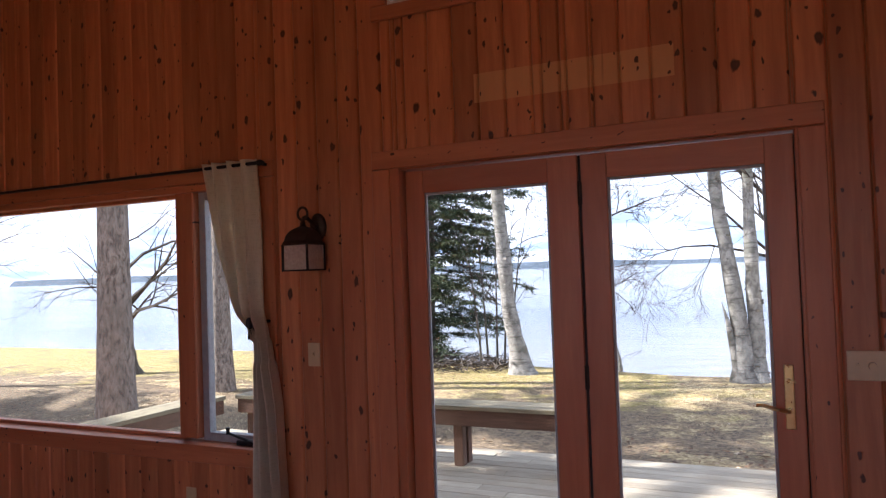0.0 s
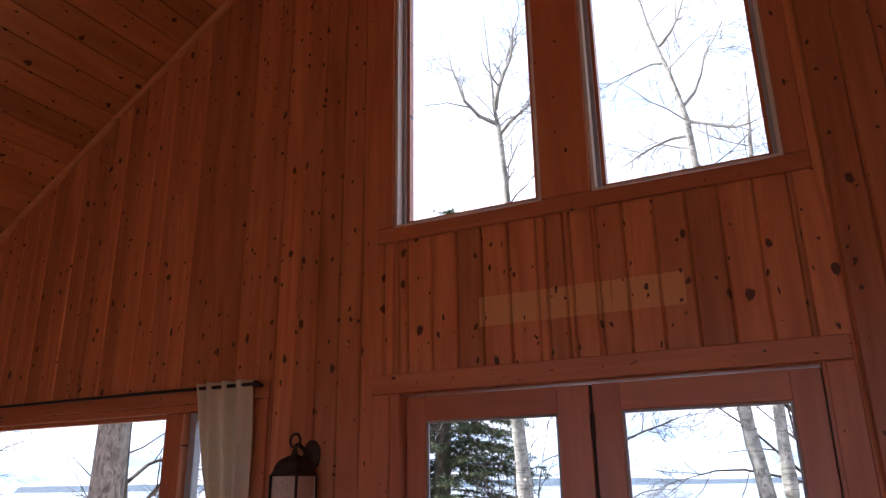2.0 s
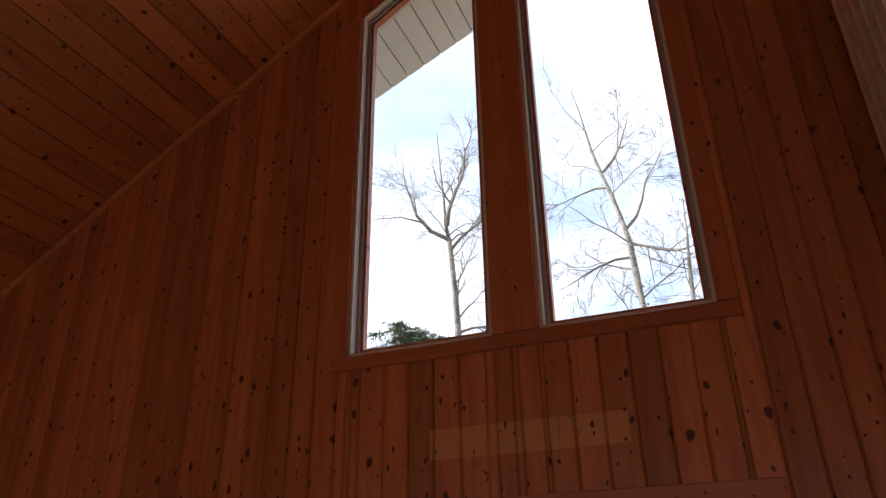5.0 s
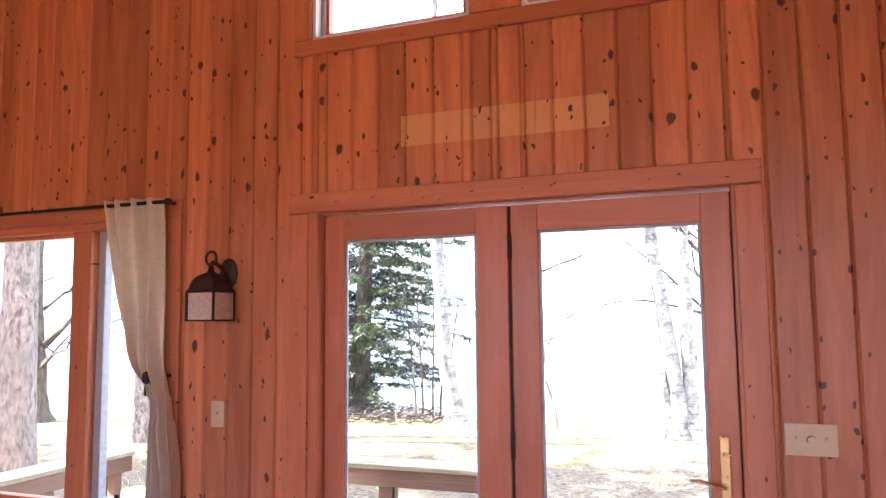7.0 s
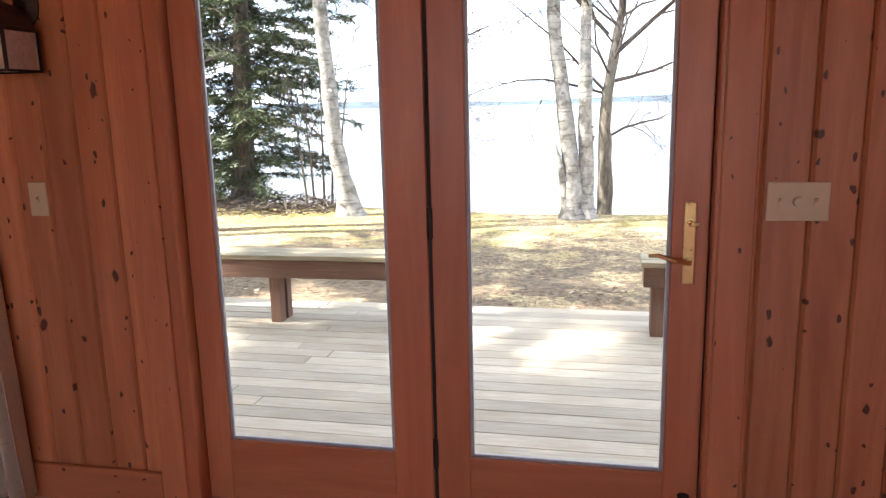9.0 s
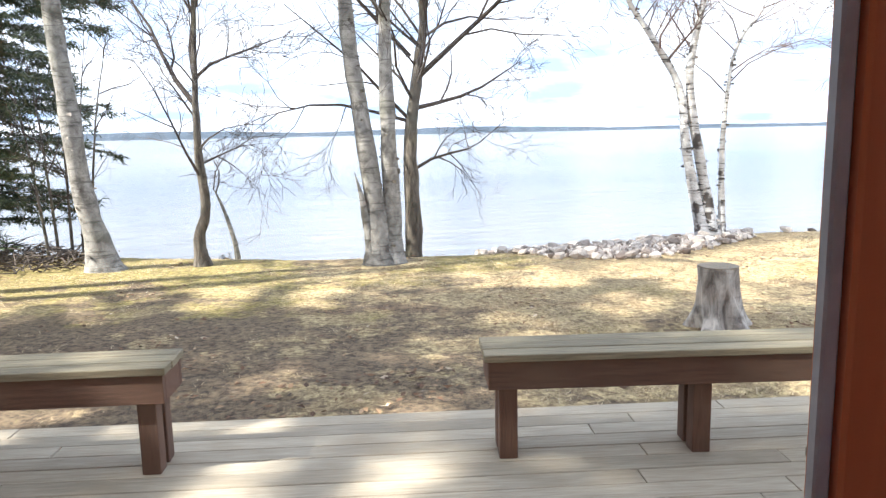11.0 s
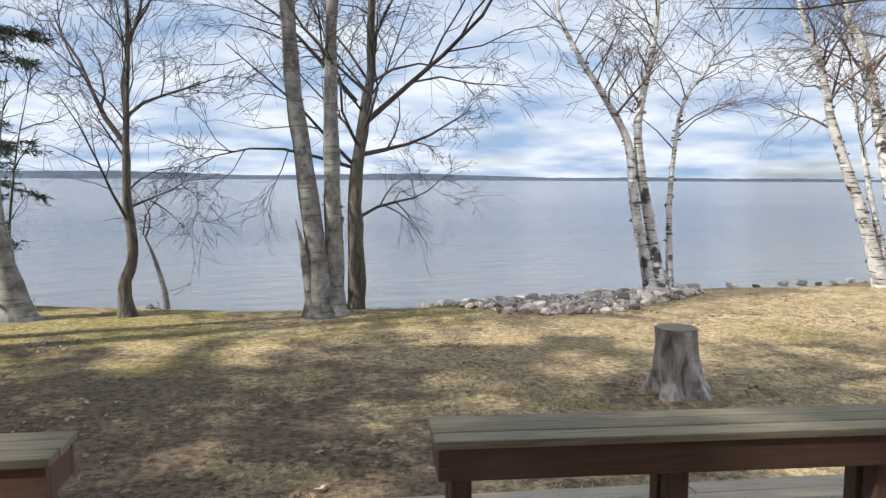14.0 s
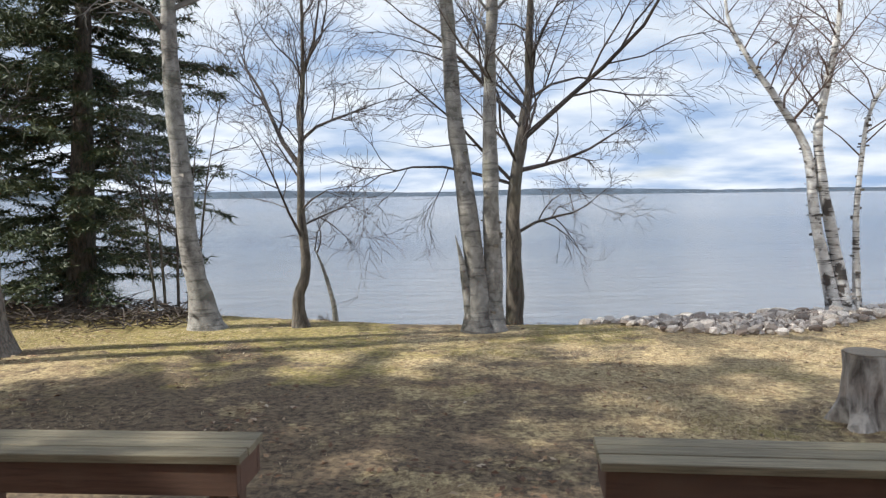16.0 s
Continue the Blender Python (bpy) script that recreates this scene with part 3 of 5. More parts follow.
plate = part("handle_plate", hp, M_BRASS, door_2, "narrow brass handle plate")
plate.location = d2off
kn = rod((0.808, 0.018, 1.06), (0.808, 0.041, 1.06), 0.012, n=14)
box(0.802, 0.832, 0.012, 0.02, 1.054, 1.066, 0.002, kn)
part("thumb_turn", kn, M_BRASS, plate)
lv = rod((0.808, -0.005, 0.95), (0.808, 0.041, 0.95), 0.010, n=14)
for a, b in (((0.808, -0.005, 0.95), (0.765, -0.016, 0.958)), ((0.765, -0.016, 0.958), (0.715, -0.02, 0.975)), ((0.715, -0.02, 0.975), (0.69, -0.016, 0.973))):
    rod(a, b, 0.0075, 0.007, 10, lv)
part("lever", lv, M_BRASS, plate, "curved brass lever")
ds = box(0.805, 0.833, 0.036, 0.0485, 0.05, 0.17, 0.004)
rod((0.819, 0.03, 0.165), (0.819, 0.03, 0.20), 0.014, 0.018, 12, ds)
rod((0.819, 0.026, 0.03), (0.819, 0.026, 0.165), 0.008, n=10, bm=ds)
part("foot_bolt", ds, M_BLACK, door_2, "black foot bolt").location = d2off

# ---- side window ----
win = thing("window_1", (-2.9, 0.06, WIN_Z0), "wide pine window with fixed pane and casement", "window", kind="structure")
woff = (2.9, -0.06, -WIN_Z0)


def wpart(nm, b, mat, parent=None, label=""):
    q = part(nm, b, mat, parent or win, label)
    if parent is None:
        q.location = woff
    return q


wf = [box(WIN_X0, WIN_X1, -0.004, 0.15, WIN_Z1 - 0.035, WIN_Z1, 0.003), box(WIN_X0, WIN_X0 + 0.03, -0.004, 0.15, WIN_Z0, WIN_Z1 - 0.035, 0.003),
      box(WIN_X1 - 0.03, WIN_X1, -0.004, 0.15, WIN_Z0, WIN_Z1 - 0.035, 0.003), box(-2.262, -2.132, 0.004, 0.15, WIN_Z0 + 0.02, WIN_Z1 - 0.035, 0.006)]
for nm, b, mat in zip(("head", "jamb", "jamb", "mullion"), wf, (M_TRIM_X, M_TRIM_Z, M_TRIM_Z, M_TRIM_Z)):
    wpart(nm, b, mat)
wpart("sill", box(WIN_X0 - 0.1, WIN_X1 + 0.1, -0.05, 0.15, WIN_Z0 - 0.025, WIN_Z0 + 0.004, 0.006, segs=2), M_TRIM_X)
for x0, x1, z0, z1, nm in ((WIN_X0 + 0.03, -2.262, WIN_Z0 + 0.004, WIN_Z1 - 0.035, "fixed_sash"), (-2.132, WIN_X1 - 0.03, WIN_Z0 + 0.004, WIN_Z1 - 0.035, "casement_sash")):
    fr = bmesh.new()
    w = 0.022 if nm == "fixed_sash" else 0.046
    for a in ((x0, x0 + w, z0, z1), (x1 - w, x1, z0, z1), (x0 + w, x1 - w, z0, z0 + w), (x0 + w, x1 - w, z1 - w, z1)):
        box(a[0], a[1], 0.05, 0.1, a[2], a[3], 0.003, fr)
    sash = wpart(nm, fr, M_TRIM_Z if nm == "fixed_sash" else M_SEAL)
    p = part("pane", box(x0 + w, x1 - w, 0.074, 0.078, z0 + w, z1 - w), M_GLASS, sash, "clear glass pane")
    p.visible_shadow = False
cr = box(-1.87, -1.74, 0.005, 0.045, WIN_Z0 + 0.004, WIN_Z0 + 0.03, 0.006)
rod((-1.80, 0.02, WIN_Z0 + 0.03), (-1.89, -0.03, WIN_Z0 + 0.075), 0.008, 0.006, 8, cr)
rod((-1.89, -0.03, WIN_Z0 + 0.068), (-1.89, -0.03, WIN_Z0 + 0.105), 0.009, 0.011, 8, cr)
wpart("crank", cr, M_BLACK, None, "black folding casement crank")
casing("trim_window", [((WIN_X1, WIN_X1 + 0.095, WIN_Z0 + 0.006, 2.046), M_TRIM_Z), ((WIN_X0 - 0.095, WIN_X0, WIN_Z0 + 0.006, 2.046), M_TRIM_Z),
                       ((WIN_X0 - 0.095, WIN_X1 + 0.095, 2.049, 2.135), M_TRIM_X), ((WIN_X0 - 0.08, WIN_X1 + 0.08, 0.535, 0.607), M_TRIM_X)], "pine casing round the wide window")

# ---- upper windows ----
for k, side in enumerate((-1, 1)):
    xa, xb = sorted((side * UP_IN, side * UP_OUT))
    u = thing(f"window_{k + 2}", ((xa + xb) / 2, 0.07, UP_Z), "tall trapezoid gable window in a pine frame", "window", "gable windows", "structure")
    uoff = (-(xa + xb) / 2, -0.07, -UP_Z)

    def inset(d0, d1, y0, y1, mat, nm, label=""):
        """Four frame bars between two inset outlines of the trapezoid."""
        bm = bmesh.new()

        def outline(d):
            return [(xa + d, UP_Z + d), (xb - d, UP_Z + d), (xb - d, up_z(xb - d) - d), (xa + d, up_z(xa + d) - d)]
        A, B = outline(d0), outline(d1)
        for i in range(4):
            j = (i + 1) % 4
            prism([A[i], A[j], B[j], B[i]], y0, y1, bm)
        q = part(nm, bm, mat, u, label)
        q.location = uoff
        return outline

    inset(0.0, 0.016, -0.003, 0.15, M_JAMB, "jamb")
    out = inset(0.016, 0.034, 0.045, 0.11, M_SEAL, "sash")
    inset(0.034, 0.05, 0.06, 0.10, M_TRIM_Z, "glazing_bead")
    gl = bmesh.new()
    prism(out(0.05), 0.076, 0.080, gl)
    q = part("pane", gl, M_GLASS, u, "clear glass pane")
    q.location, q.visible_shadow = uoff, False
casing("trim_gable", [((-0.95, 0.95, UP_Z - 0.07, UP_Z - 0.002), M_TRIM_X), ((-0.95, -0.864, UP_Z, 4.98), M_TRIM_Z), ((0.864, 0.95, UP_Z, 4.98), M_TRIM_Z),
                      ((-0.11, 0.11, UP_Z, 5.45), M_TRIM_Z)], "pine casing round the gable windows")

# ---- slatted pine chase on the wall ----
ch = thing("slatted_panel", (1.7, -0.9, 2.86), "high pine panel of upright slats beside the gable windows", "panel", kind="structure")
for i in range(15):
    y = -0.10 - i * 0.12
    b = box(1.575, 1.64, y - 0.012, y + 0.012, 2.86, 4.35, 0.004)
    part("slat", b, M_SLAT_LIT, ch).location = (-1.7, 0.9, -2.86)
# Dark bronze sheet puts the shade of the gaps behind the slats.
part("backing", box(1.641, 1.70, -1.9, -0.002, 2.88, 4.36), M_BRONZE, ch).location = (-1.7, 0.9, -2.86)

# ---- baseboards ----
for nm, x0, x1 in (("baseboard", -EAVE_X, -0.97), ("baseboard", 0.974, EAVE_X)):
    tagged(part(nm, box(x0, x1, -0.02, -0.001, 0.0, 0.143, 0.004), M_TRIM_X, None), "pine baseboard along the front wall", "baseboard", kind="structure")

# ---- curtain ----
rod_t = thing("curtain_rod", (-2.9, -0.09, 2.11), "thin black iron curtain rod over the window", "curtain rod")
roff = (2.9, 0.09, -2.11)
part("bar", rod((-4.2, -0.09, 2.11), (-1.59, -0.09, 2.11), 0.009), M_BLACK, rod_t).location = roff
fin = turned([(0.004, -0.03), (0.012, -0.024), (0.016, -0.01), (0.014, 0.004), (0.006, 0.016), (0.004, 0.02)], 12)
bmesh.ops.transform(fin, matrix=Matrix.Translation((-1.575, -0.09, 2.11)) @ Matrix.Rotation(radians(90), 4, "Y"), verts=fin.verts)
part("finial", fin, M_BLACK, rod_t).location = roff
part("bracket", rod((-1.60, -0.022, 2.11), (-1.60, -0.092, 2.11), 0.009), M_BLACK, rod_t).location = roff


def curtain():
    keys = [(2.135, -1.955, -1.618), (1.9, -1.915, -1.60), (1.7, -1.88, -1.592), (1.55, -1.84, -1.588), (1.42, -1.80, -1.584), (1.35, -1.755, -1.58), (1.30, -1.69, -1.575),
            (1.26, -1.645, -1.568), (1.1, -1.652, -1.545), (0.875, -1.67, -1.505), (0.5, -1.69, -1.485), (0.18, -1.706, -1.474), (0.03, -1.71, -1.468)]
    zs = [k[0] for k in keys][::-1]
    la, ra = [k[1] for k in keys][::-1], [k[2] for k in keys][::-1]
    vs, fs, nu, nv = [], [], 70, 90
    for j in range(nv + 1):
        z = 0.03 + (2.135 - 0.03) * j / nv
        a, b = float(np.interp(z, zs, la)), float(np.interp(z, zs, ra))
        deep = 0.017 + 0.018 * min(1, 0.30 / (b - a) * 0.5) + (0.012 if z < 1.1 else 0)
        for i in range(nu + 1):
            u = i / nu
            fold = math.sin(u * 2 * math.pi * 3.4 + 0.7 * math.sin(z * 2.1) + 1.2 * u) + 0.3 * math.sin(u * 37 + z * 1.7)
            sag = -0.035 * math.sin(math.pi * u) * max(0, min(1, (1.75 - z) / 0.4)) * (1 if z > 1.22 else 0)
            dip = -0.03 * math.sin(math.pi * min(1, u * 1.4)) if 1.2 < z < 1.5 else 0
            vs.append((a + (b - a) * u, -0.085 + deep * fold + sag, z + dip * 0.3))
    w = nu + 1
    for j in range(nv):
        for i in range(nu):
            fs.append((j * w + i, j * w + i + 1, (j + 1) * w + i + 1, (j + 1) * w + i))
    me = mesh_from("curtain", vs, fs, M_LINEN, True)
    ob = new("curtain")
    ob.location = (-1.85, -0.085, 0.03)
    tagged(ob, "cream linen curtain tied back beside the window", "curtain")
    cloth = part("cloth", me, None, ob)
    cloth.location = (1.85, 0.085, -0.03)
    mod = cloth.modifiers.new("thickness", "SOLIDIFY")
    mod.thickness = 0.003
    tie = bmesh.new()
    rod((-1.60, -0.002, 1.30), (-1.625, -0.14, 1.30), 0.009, 0.009, 10, tie)
    turned([(0.008, -0.03), (0.018, -0.02), (0.020, 0.0), (0.016, 0.02), (0.006, 0.026)], 12, tie, (-1.628, -0.145, 1.30))
    box(-1.652, -1.61, -0.135, -0.127, 1.215, 1.30, 0.002, tie)
    part("tieback", tie, M_BLACK, ob, "black tieback and holdback knob").location = (1.85, 0.085, -0.03)


curtain()


# ---- wall lantern ----
def lantern(x, z):
    t = thing("wall_lantern", (x, -0.012, z), "bronze wall lantern with domed cap and frosted panes", "wall lamp")
    t.scale = (0.87, 0.87, 0.93)
    bp = turned([(0.055, 0.0), (0.055, 0.008), (0.045, 0.016), (0.02, 0.022)], 20)
    bmesh.ops.transform(bp, matrix=Matrix.Translation((0.025, 0.012, 0.235)) @ Matrix.Rotation(radians(90), 4, "X") @ Matrix.Scale(1.35, 4, (0, 1, 0)), verts=bp.verts)
    part("backplate", bp, M_BRONZE, t)
    arm = bmesh.new()
    pts = [(0.025, -0.01, 0.235), (0.03, -0.05, 0.25), (0.012, -0.09, 0.285), (0.0, -0.105, 0.275)]
    for a, b in zip(pts, pts[1:]):
        rod(a, b, 0.011, 0.010, 10, arm)
    part("arm", arm, M_BRONZE, t)
    rg = bmesh.new()
    ring = [(0.033 * math.cos(a), -0.105, 0.302 + 0.033 * math.sin(a)) for a in [2 * math.pi * i / 18 for i in range(19)]]
    for a, b in zip(ring, ring[1:]):
        rod(a, b, 0.007, 0.007, 8, rg)
    part("ring", rg, M_BRONZE, t)
    cap = bmesh.new()
    prof = [(0.112, 0.135), (0.116, 0.142), (0.100, 0.155), (0.092, 0.185), (0.07, 0.213), (0.04, 0.228), (0.018, 0.236), (0.016, 0.262), (0.006, 0.27)]
    turned(prof, 4, cap)
    bmesh.ops.transform(cap, matrix=Matrix.Translation((0, -0.105, 0)) @ Matrix.Rotation(radians(45), 4, "Z") @ Matrix.Diagonal((1.12, 1.12, 1, 1)), verts=cap.verts)
    bmesh.ops.bevel(cap, geom=list(cap.edges), offset=0.006, segments=1, affect="EDGES")
    part("cap", cap, M_BRONZE, t)
    h = 0.082
    for sx in (-1, 1):
        for sy in (-1, 1):
            part("cage_post", box(sx * h - 0.005, sx * h + 0.005, -0.105 + sy * h - 0.005, -0.105 + sy * h + 0.005, 0.0, 0.14), M_BLACK, t)
    for s in (-1, 1):
        part("cage_rail", box(-h + 0.005, h - 0.005, -0.105 + s * h - 0.004, -0.105 + s * h + 0.004, 0.0, 0.008), M_BLACK, t)
        part("cage_rail", box(s * h - 0.004, s * h + 0.004, -0.105 - h + 0.005, -0.105 + h - 0.005, 0.0, 0.008), M_BLACK, t)
    for s in (-1, 1):
        part("pane", box(-h, h, -0.105 + s * (h - 0.006) - 0.001, -0.105 + s * (h - 0.006) + 0.001, 0.006, 0.138), M_FROST, t)
        part("pane", box(s * (h - 0.006) - 0.001, s * (h - 0.006) + 0.001, -0.105 - h + 0.009, -0.105 + h - 0.009, 0.006, 0.138), M_FROST, t)


lantern(-1.318, 1.55)


# ---- switches, outlet, floor register ----
def plate_of(name, x, z, w, h, label, category, extra):
    t = thing(name, (x, -0.001, z), label, category)
    part("plate", box(-w / 2, w / 2, -0.007, 0.0, -h / 2, h / 2, 0.003, segs=2), M_IVORY, t)
    for nm, b in extra:
        part(nm, b, M_IVORY, t)
    return t


def toggle(dx):
    b = box(dx - 0.005, dx + 0.005, -0.0095, -0.006, -0.013, 0.013)
    box(dx - 0.004, dx + 0.004, -0.020, -0.009, 0.0, 0.010, 0.001, b)
    return b


plate_of("light_switch", -1.343, 1.13, 0.07, 0.117, "ivory single light switch on the pine wall", "switch", [("toggle", toggle(0))])
plate_of("light_switch", 1.083, 1.13, 0.162, 0.108, "ivory plate with a dimmer knob between two switches", "switch",
         [("toggle", toggle(-0.046)), ("toggle", toggle(0.046)), ("dimmer_knob", rod((0, -0.024, 0), (0, -0.006, 0), 0.013, 0.015, 18))])
o1 = rod((0, -0.009, 0.019), (0, -0.006, 0.019), 0.0155, n=16)
o2 = rod((0, -0.009, -0.019), (0, -0.006, -0.019), 0.0155, n=16)
plate_of("wall_outlet", -2.18, 0.336, 0.07, 0.112, "ivory double wall outlet under the window", "outlet", [("socket", o1), ("socket", o2)])
vt = thing("floor_register", (-1.21, -0.13, 0.0), "tan metal floor register set by the baseboard", "floor vent")
vf = bmesh.new()
for a in ((-0.18, 0.18, -0.06, -0.045), (-0.18, 0.18, 0.045, 0.06), (-0.18, -0.155, -0.045, 0.045), (0.155, 0.18, -0.045, 0.045)):
    box(a[0], a[1], a[2], a[3], 0.0, 0.006, 0.001, vf)
part("frame", vf, M_VENT, vt)
part("backing", box(-0.155, 0.155, -0.045, 0.045, 0.0, 0.001), M_BLACK, vt)
for i in range(18):
    x = -0.145 + i * 0.017
    part("slat", box(x - 0.003, x + 0.003, -0.045, 0.045, 0.001, 0.005), M_VENT, vt)

# ---- the ground, the lake and the far shore ----
BANK_X = [-60, -20, -8, -4, -0.9, 1.8, 3.4, 6, 9.3, 14, 25, 60]
BANK_Y = [14, 13.2, 13.0, 11.6, 10.7, 10.7, 11.2, 12.1, 12.6, 13.2, 15, 22]


def bank(x):
    return float(np.interp(x, BANK_X, BANK_Y))


def ground_z(x, y):
    lawn_z = -0.40 - 0.011 * max(-6.0, min(y, 14) - 3.6)
    if y > -6 and abs(x) < 60:
        lawn_z += 0.05 * noise.noise((x * 0.35, y * 0.35, 0)) + 0.015 * noise.noise((x * 1.7, y * 1.7, 3))
    d = y - bank(x)
    if d > -0.3:
        s = min(1, (d + 0.3) / 2.2)
        lawn_z -= 1.9 * s * s * (3 - 2 * s)
    if y > 20:
        lawn_z = -2.5
    return lawn_z


xs = [-4500, -1500, -500, -200, -90, -60, -45] + [-35 + 0.35 * i for i in range(186)] + [34, 45, 60, 90, 200, 500, 1500, 4500]
ys = [-4500, -1500, -400, -100, -40, -20, -10, -6, -2, 0.1, 1.5, 2.6] + [3.0 + 0.22 * i for i in range(66)] + [18.5, 21, 30, 80, 300, 1200, 4500]
gv = [(x, y, ground_z(x, y)) for y in ys for x in xs]
gw = len(xs)
gf = [(j * gw + i, j * gw + i + 1, (j + 1) * gw + i + 1, (j + 1) * gw + i) for j in range(len(ys) - 1) for i in range(gw - 1)]
tagged(new("ground", mesh_from("ground", gv, gf, M_LAWN, True)), "dormant straw-coloured lawn sloping to the lake bank", "lawn", kind="structure")
WATER_Z = -1.5
wv = [(-4600, 6, WATER_Z), (4600, 6, WATER_Z), (4600, 4600, WATER_Z), (-4600, 4600, WATER_Z)]
tagged(new("water", mesh_from("water", wv, [(0, 1, 2, 3)], M_WATER)), "wide calm grey-blue lake reaching the horizon", "lake", kind="structure")


def far_shore():
    vs, fs = [], []
    n = 420
    for i in range(n + 1):
        x = -4300 + 8600 * i / n
        y = 2900 - 0.0 * x + 500 * max(0, x / 4300)
        k = max(0.16, min(1.0, 0.62 - x / 4300 * 0.55))
        h = 42 * k * (0.75 + 0.45 * noise.noise((x * 0.0016, 0, 0))) + 3.5 * noise.noise((x * 0.02, 4, 0)) + 2
        vs += [(x, y, WATER_Z - 1), (x, y + 40, WATER_Z + max(2, h)), (x, y + 300, WATER_Z - 1)]
        if i:
            b = 3 * i
            fs += [(b - 3, b, b + 1, b - 2), (b - 2, b + 1, b + 2, b - 1)]
    tagged(new("backdrop", mesh_from("backdrop", vs, fs, M_HILL)), "low dark wooded far shore across the lake", "far shore", kind="structure")


far_shore()


# ---- trees ----
def tube(path, radii, sides, vs, fs):
    """Adds a tapered tube along a path to the vertex and face lists."""
    base = len(vs)
    n = len(path)
    side = None
    for i in range(n):
        d = (path[min(i + 1, n - 1)] - path[max(i - 1, 0)]).normalized()
        if side is None:
            side = d.orthogonal().normalized()
        side = (side - d * side.dot(d)).normalized()
        up = d.cross(side)
        for k in range(sides):
            a = 2 * math.pi * k / sides
            vs.append(path[i] + (side * math.cos(a) + up * math.sin(a)) * radii[i])
    for i in range(n - 1):
        for k in range(sides):
            k2 = (k + 1) % sides
            fs.append((base + i * sides + k, base + i * sides + k2, base + (i + 1) * sides + k2, base + (i + 1) * sides + k))


def smooth_path(pts, n):
    """n + 1 points along a smooth curve through the given ones."""
    pts = [Vector(p) for p in pts]
    ext = [pts[0] * 2 - pts[1]] + pts + [pts[-1] * 2 - pts[-2]]
    out = []
    for i in range(n + 1):
        t = i / n * (len(pts) - 1)
        k = min(int(t), len(pts) - 2)
        u = t - k
        a, b, c, d = ext[k:k + 4]
        out.append(0.5 * (2 * b + (c - a) * u + (2 * a - 5 * b + 4 * c - d) * u * u + (3 * b - a - 3 * c + d) * u ** 3))
    return out


def grow(rng, p, d, length, radius, level, most, vs, fs, droop, wild=0.35, sides=5):
    """A bare limb with its side shoots, each thinner and more twisted than the last."""
    steps = max(3, int(5 - level * 0.5))
    path, radii = [p.copy()], [radius]
    for i in range(steps):
        d = (d + Vector((rng.uniform(-1, 1), rng.uniform(-1, 1), rng.uniform(-1, 1))) * wild * 0.55 + Vector((0, 0, droop * (0.4 + level * 0.35)))).normalized()
        p = p + d * (length / steps)
        path.append(p.copy())
        radii.append(max(0.0028, radius * (1 - 0.82 * (i + 1) / steps)))
    tube(path, radii, max(3, sides - level), vs, fs)
    if level >= most:
        return
    for _ in range(rng.randint(6, 8) if level < 2 else rng.randint(4, 6)):
        t = rng.uniform(0.22, 0.98)
        k = min(int(t * steps), steps - 1)
        q = path[k].lerp(path[k + 1], t * steps - k)
        dd = (path[k + 1] - path[k]).normalized()
        out = dd.orthogonal().normalized()
        out.rotate(Matrix.Rotation(rng.uniform(0, 2 * math.pi), 3, dd))
        nd = (dd * rng.uniform(0.55, 0.95) + out * rng.uniform(0.5, 0.9)).normalized()
        grow(rng, q, nd, length * rng.uniform(0.34, 0.58), max(0.0035, radii[k] * rng.uniform(0.4, 0.62)), level + 1, most, vs, fs, droop, wild, sides)


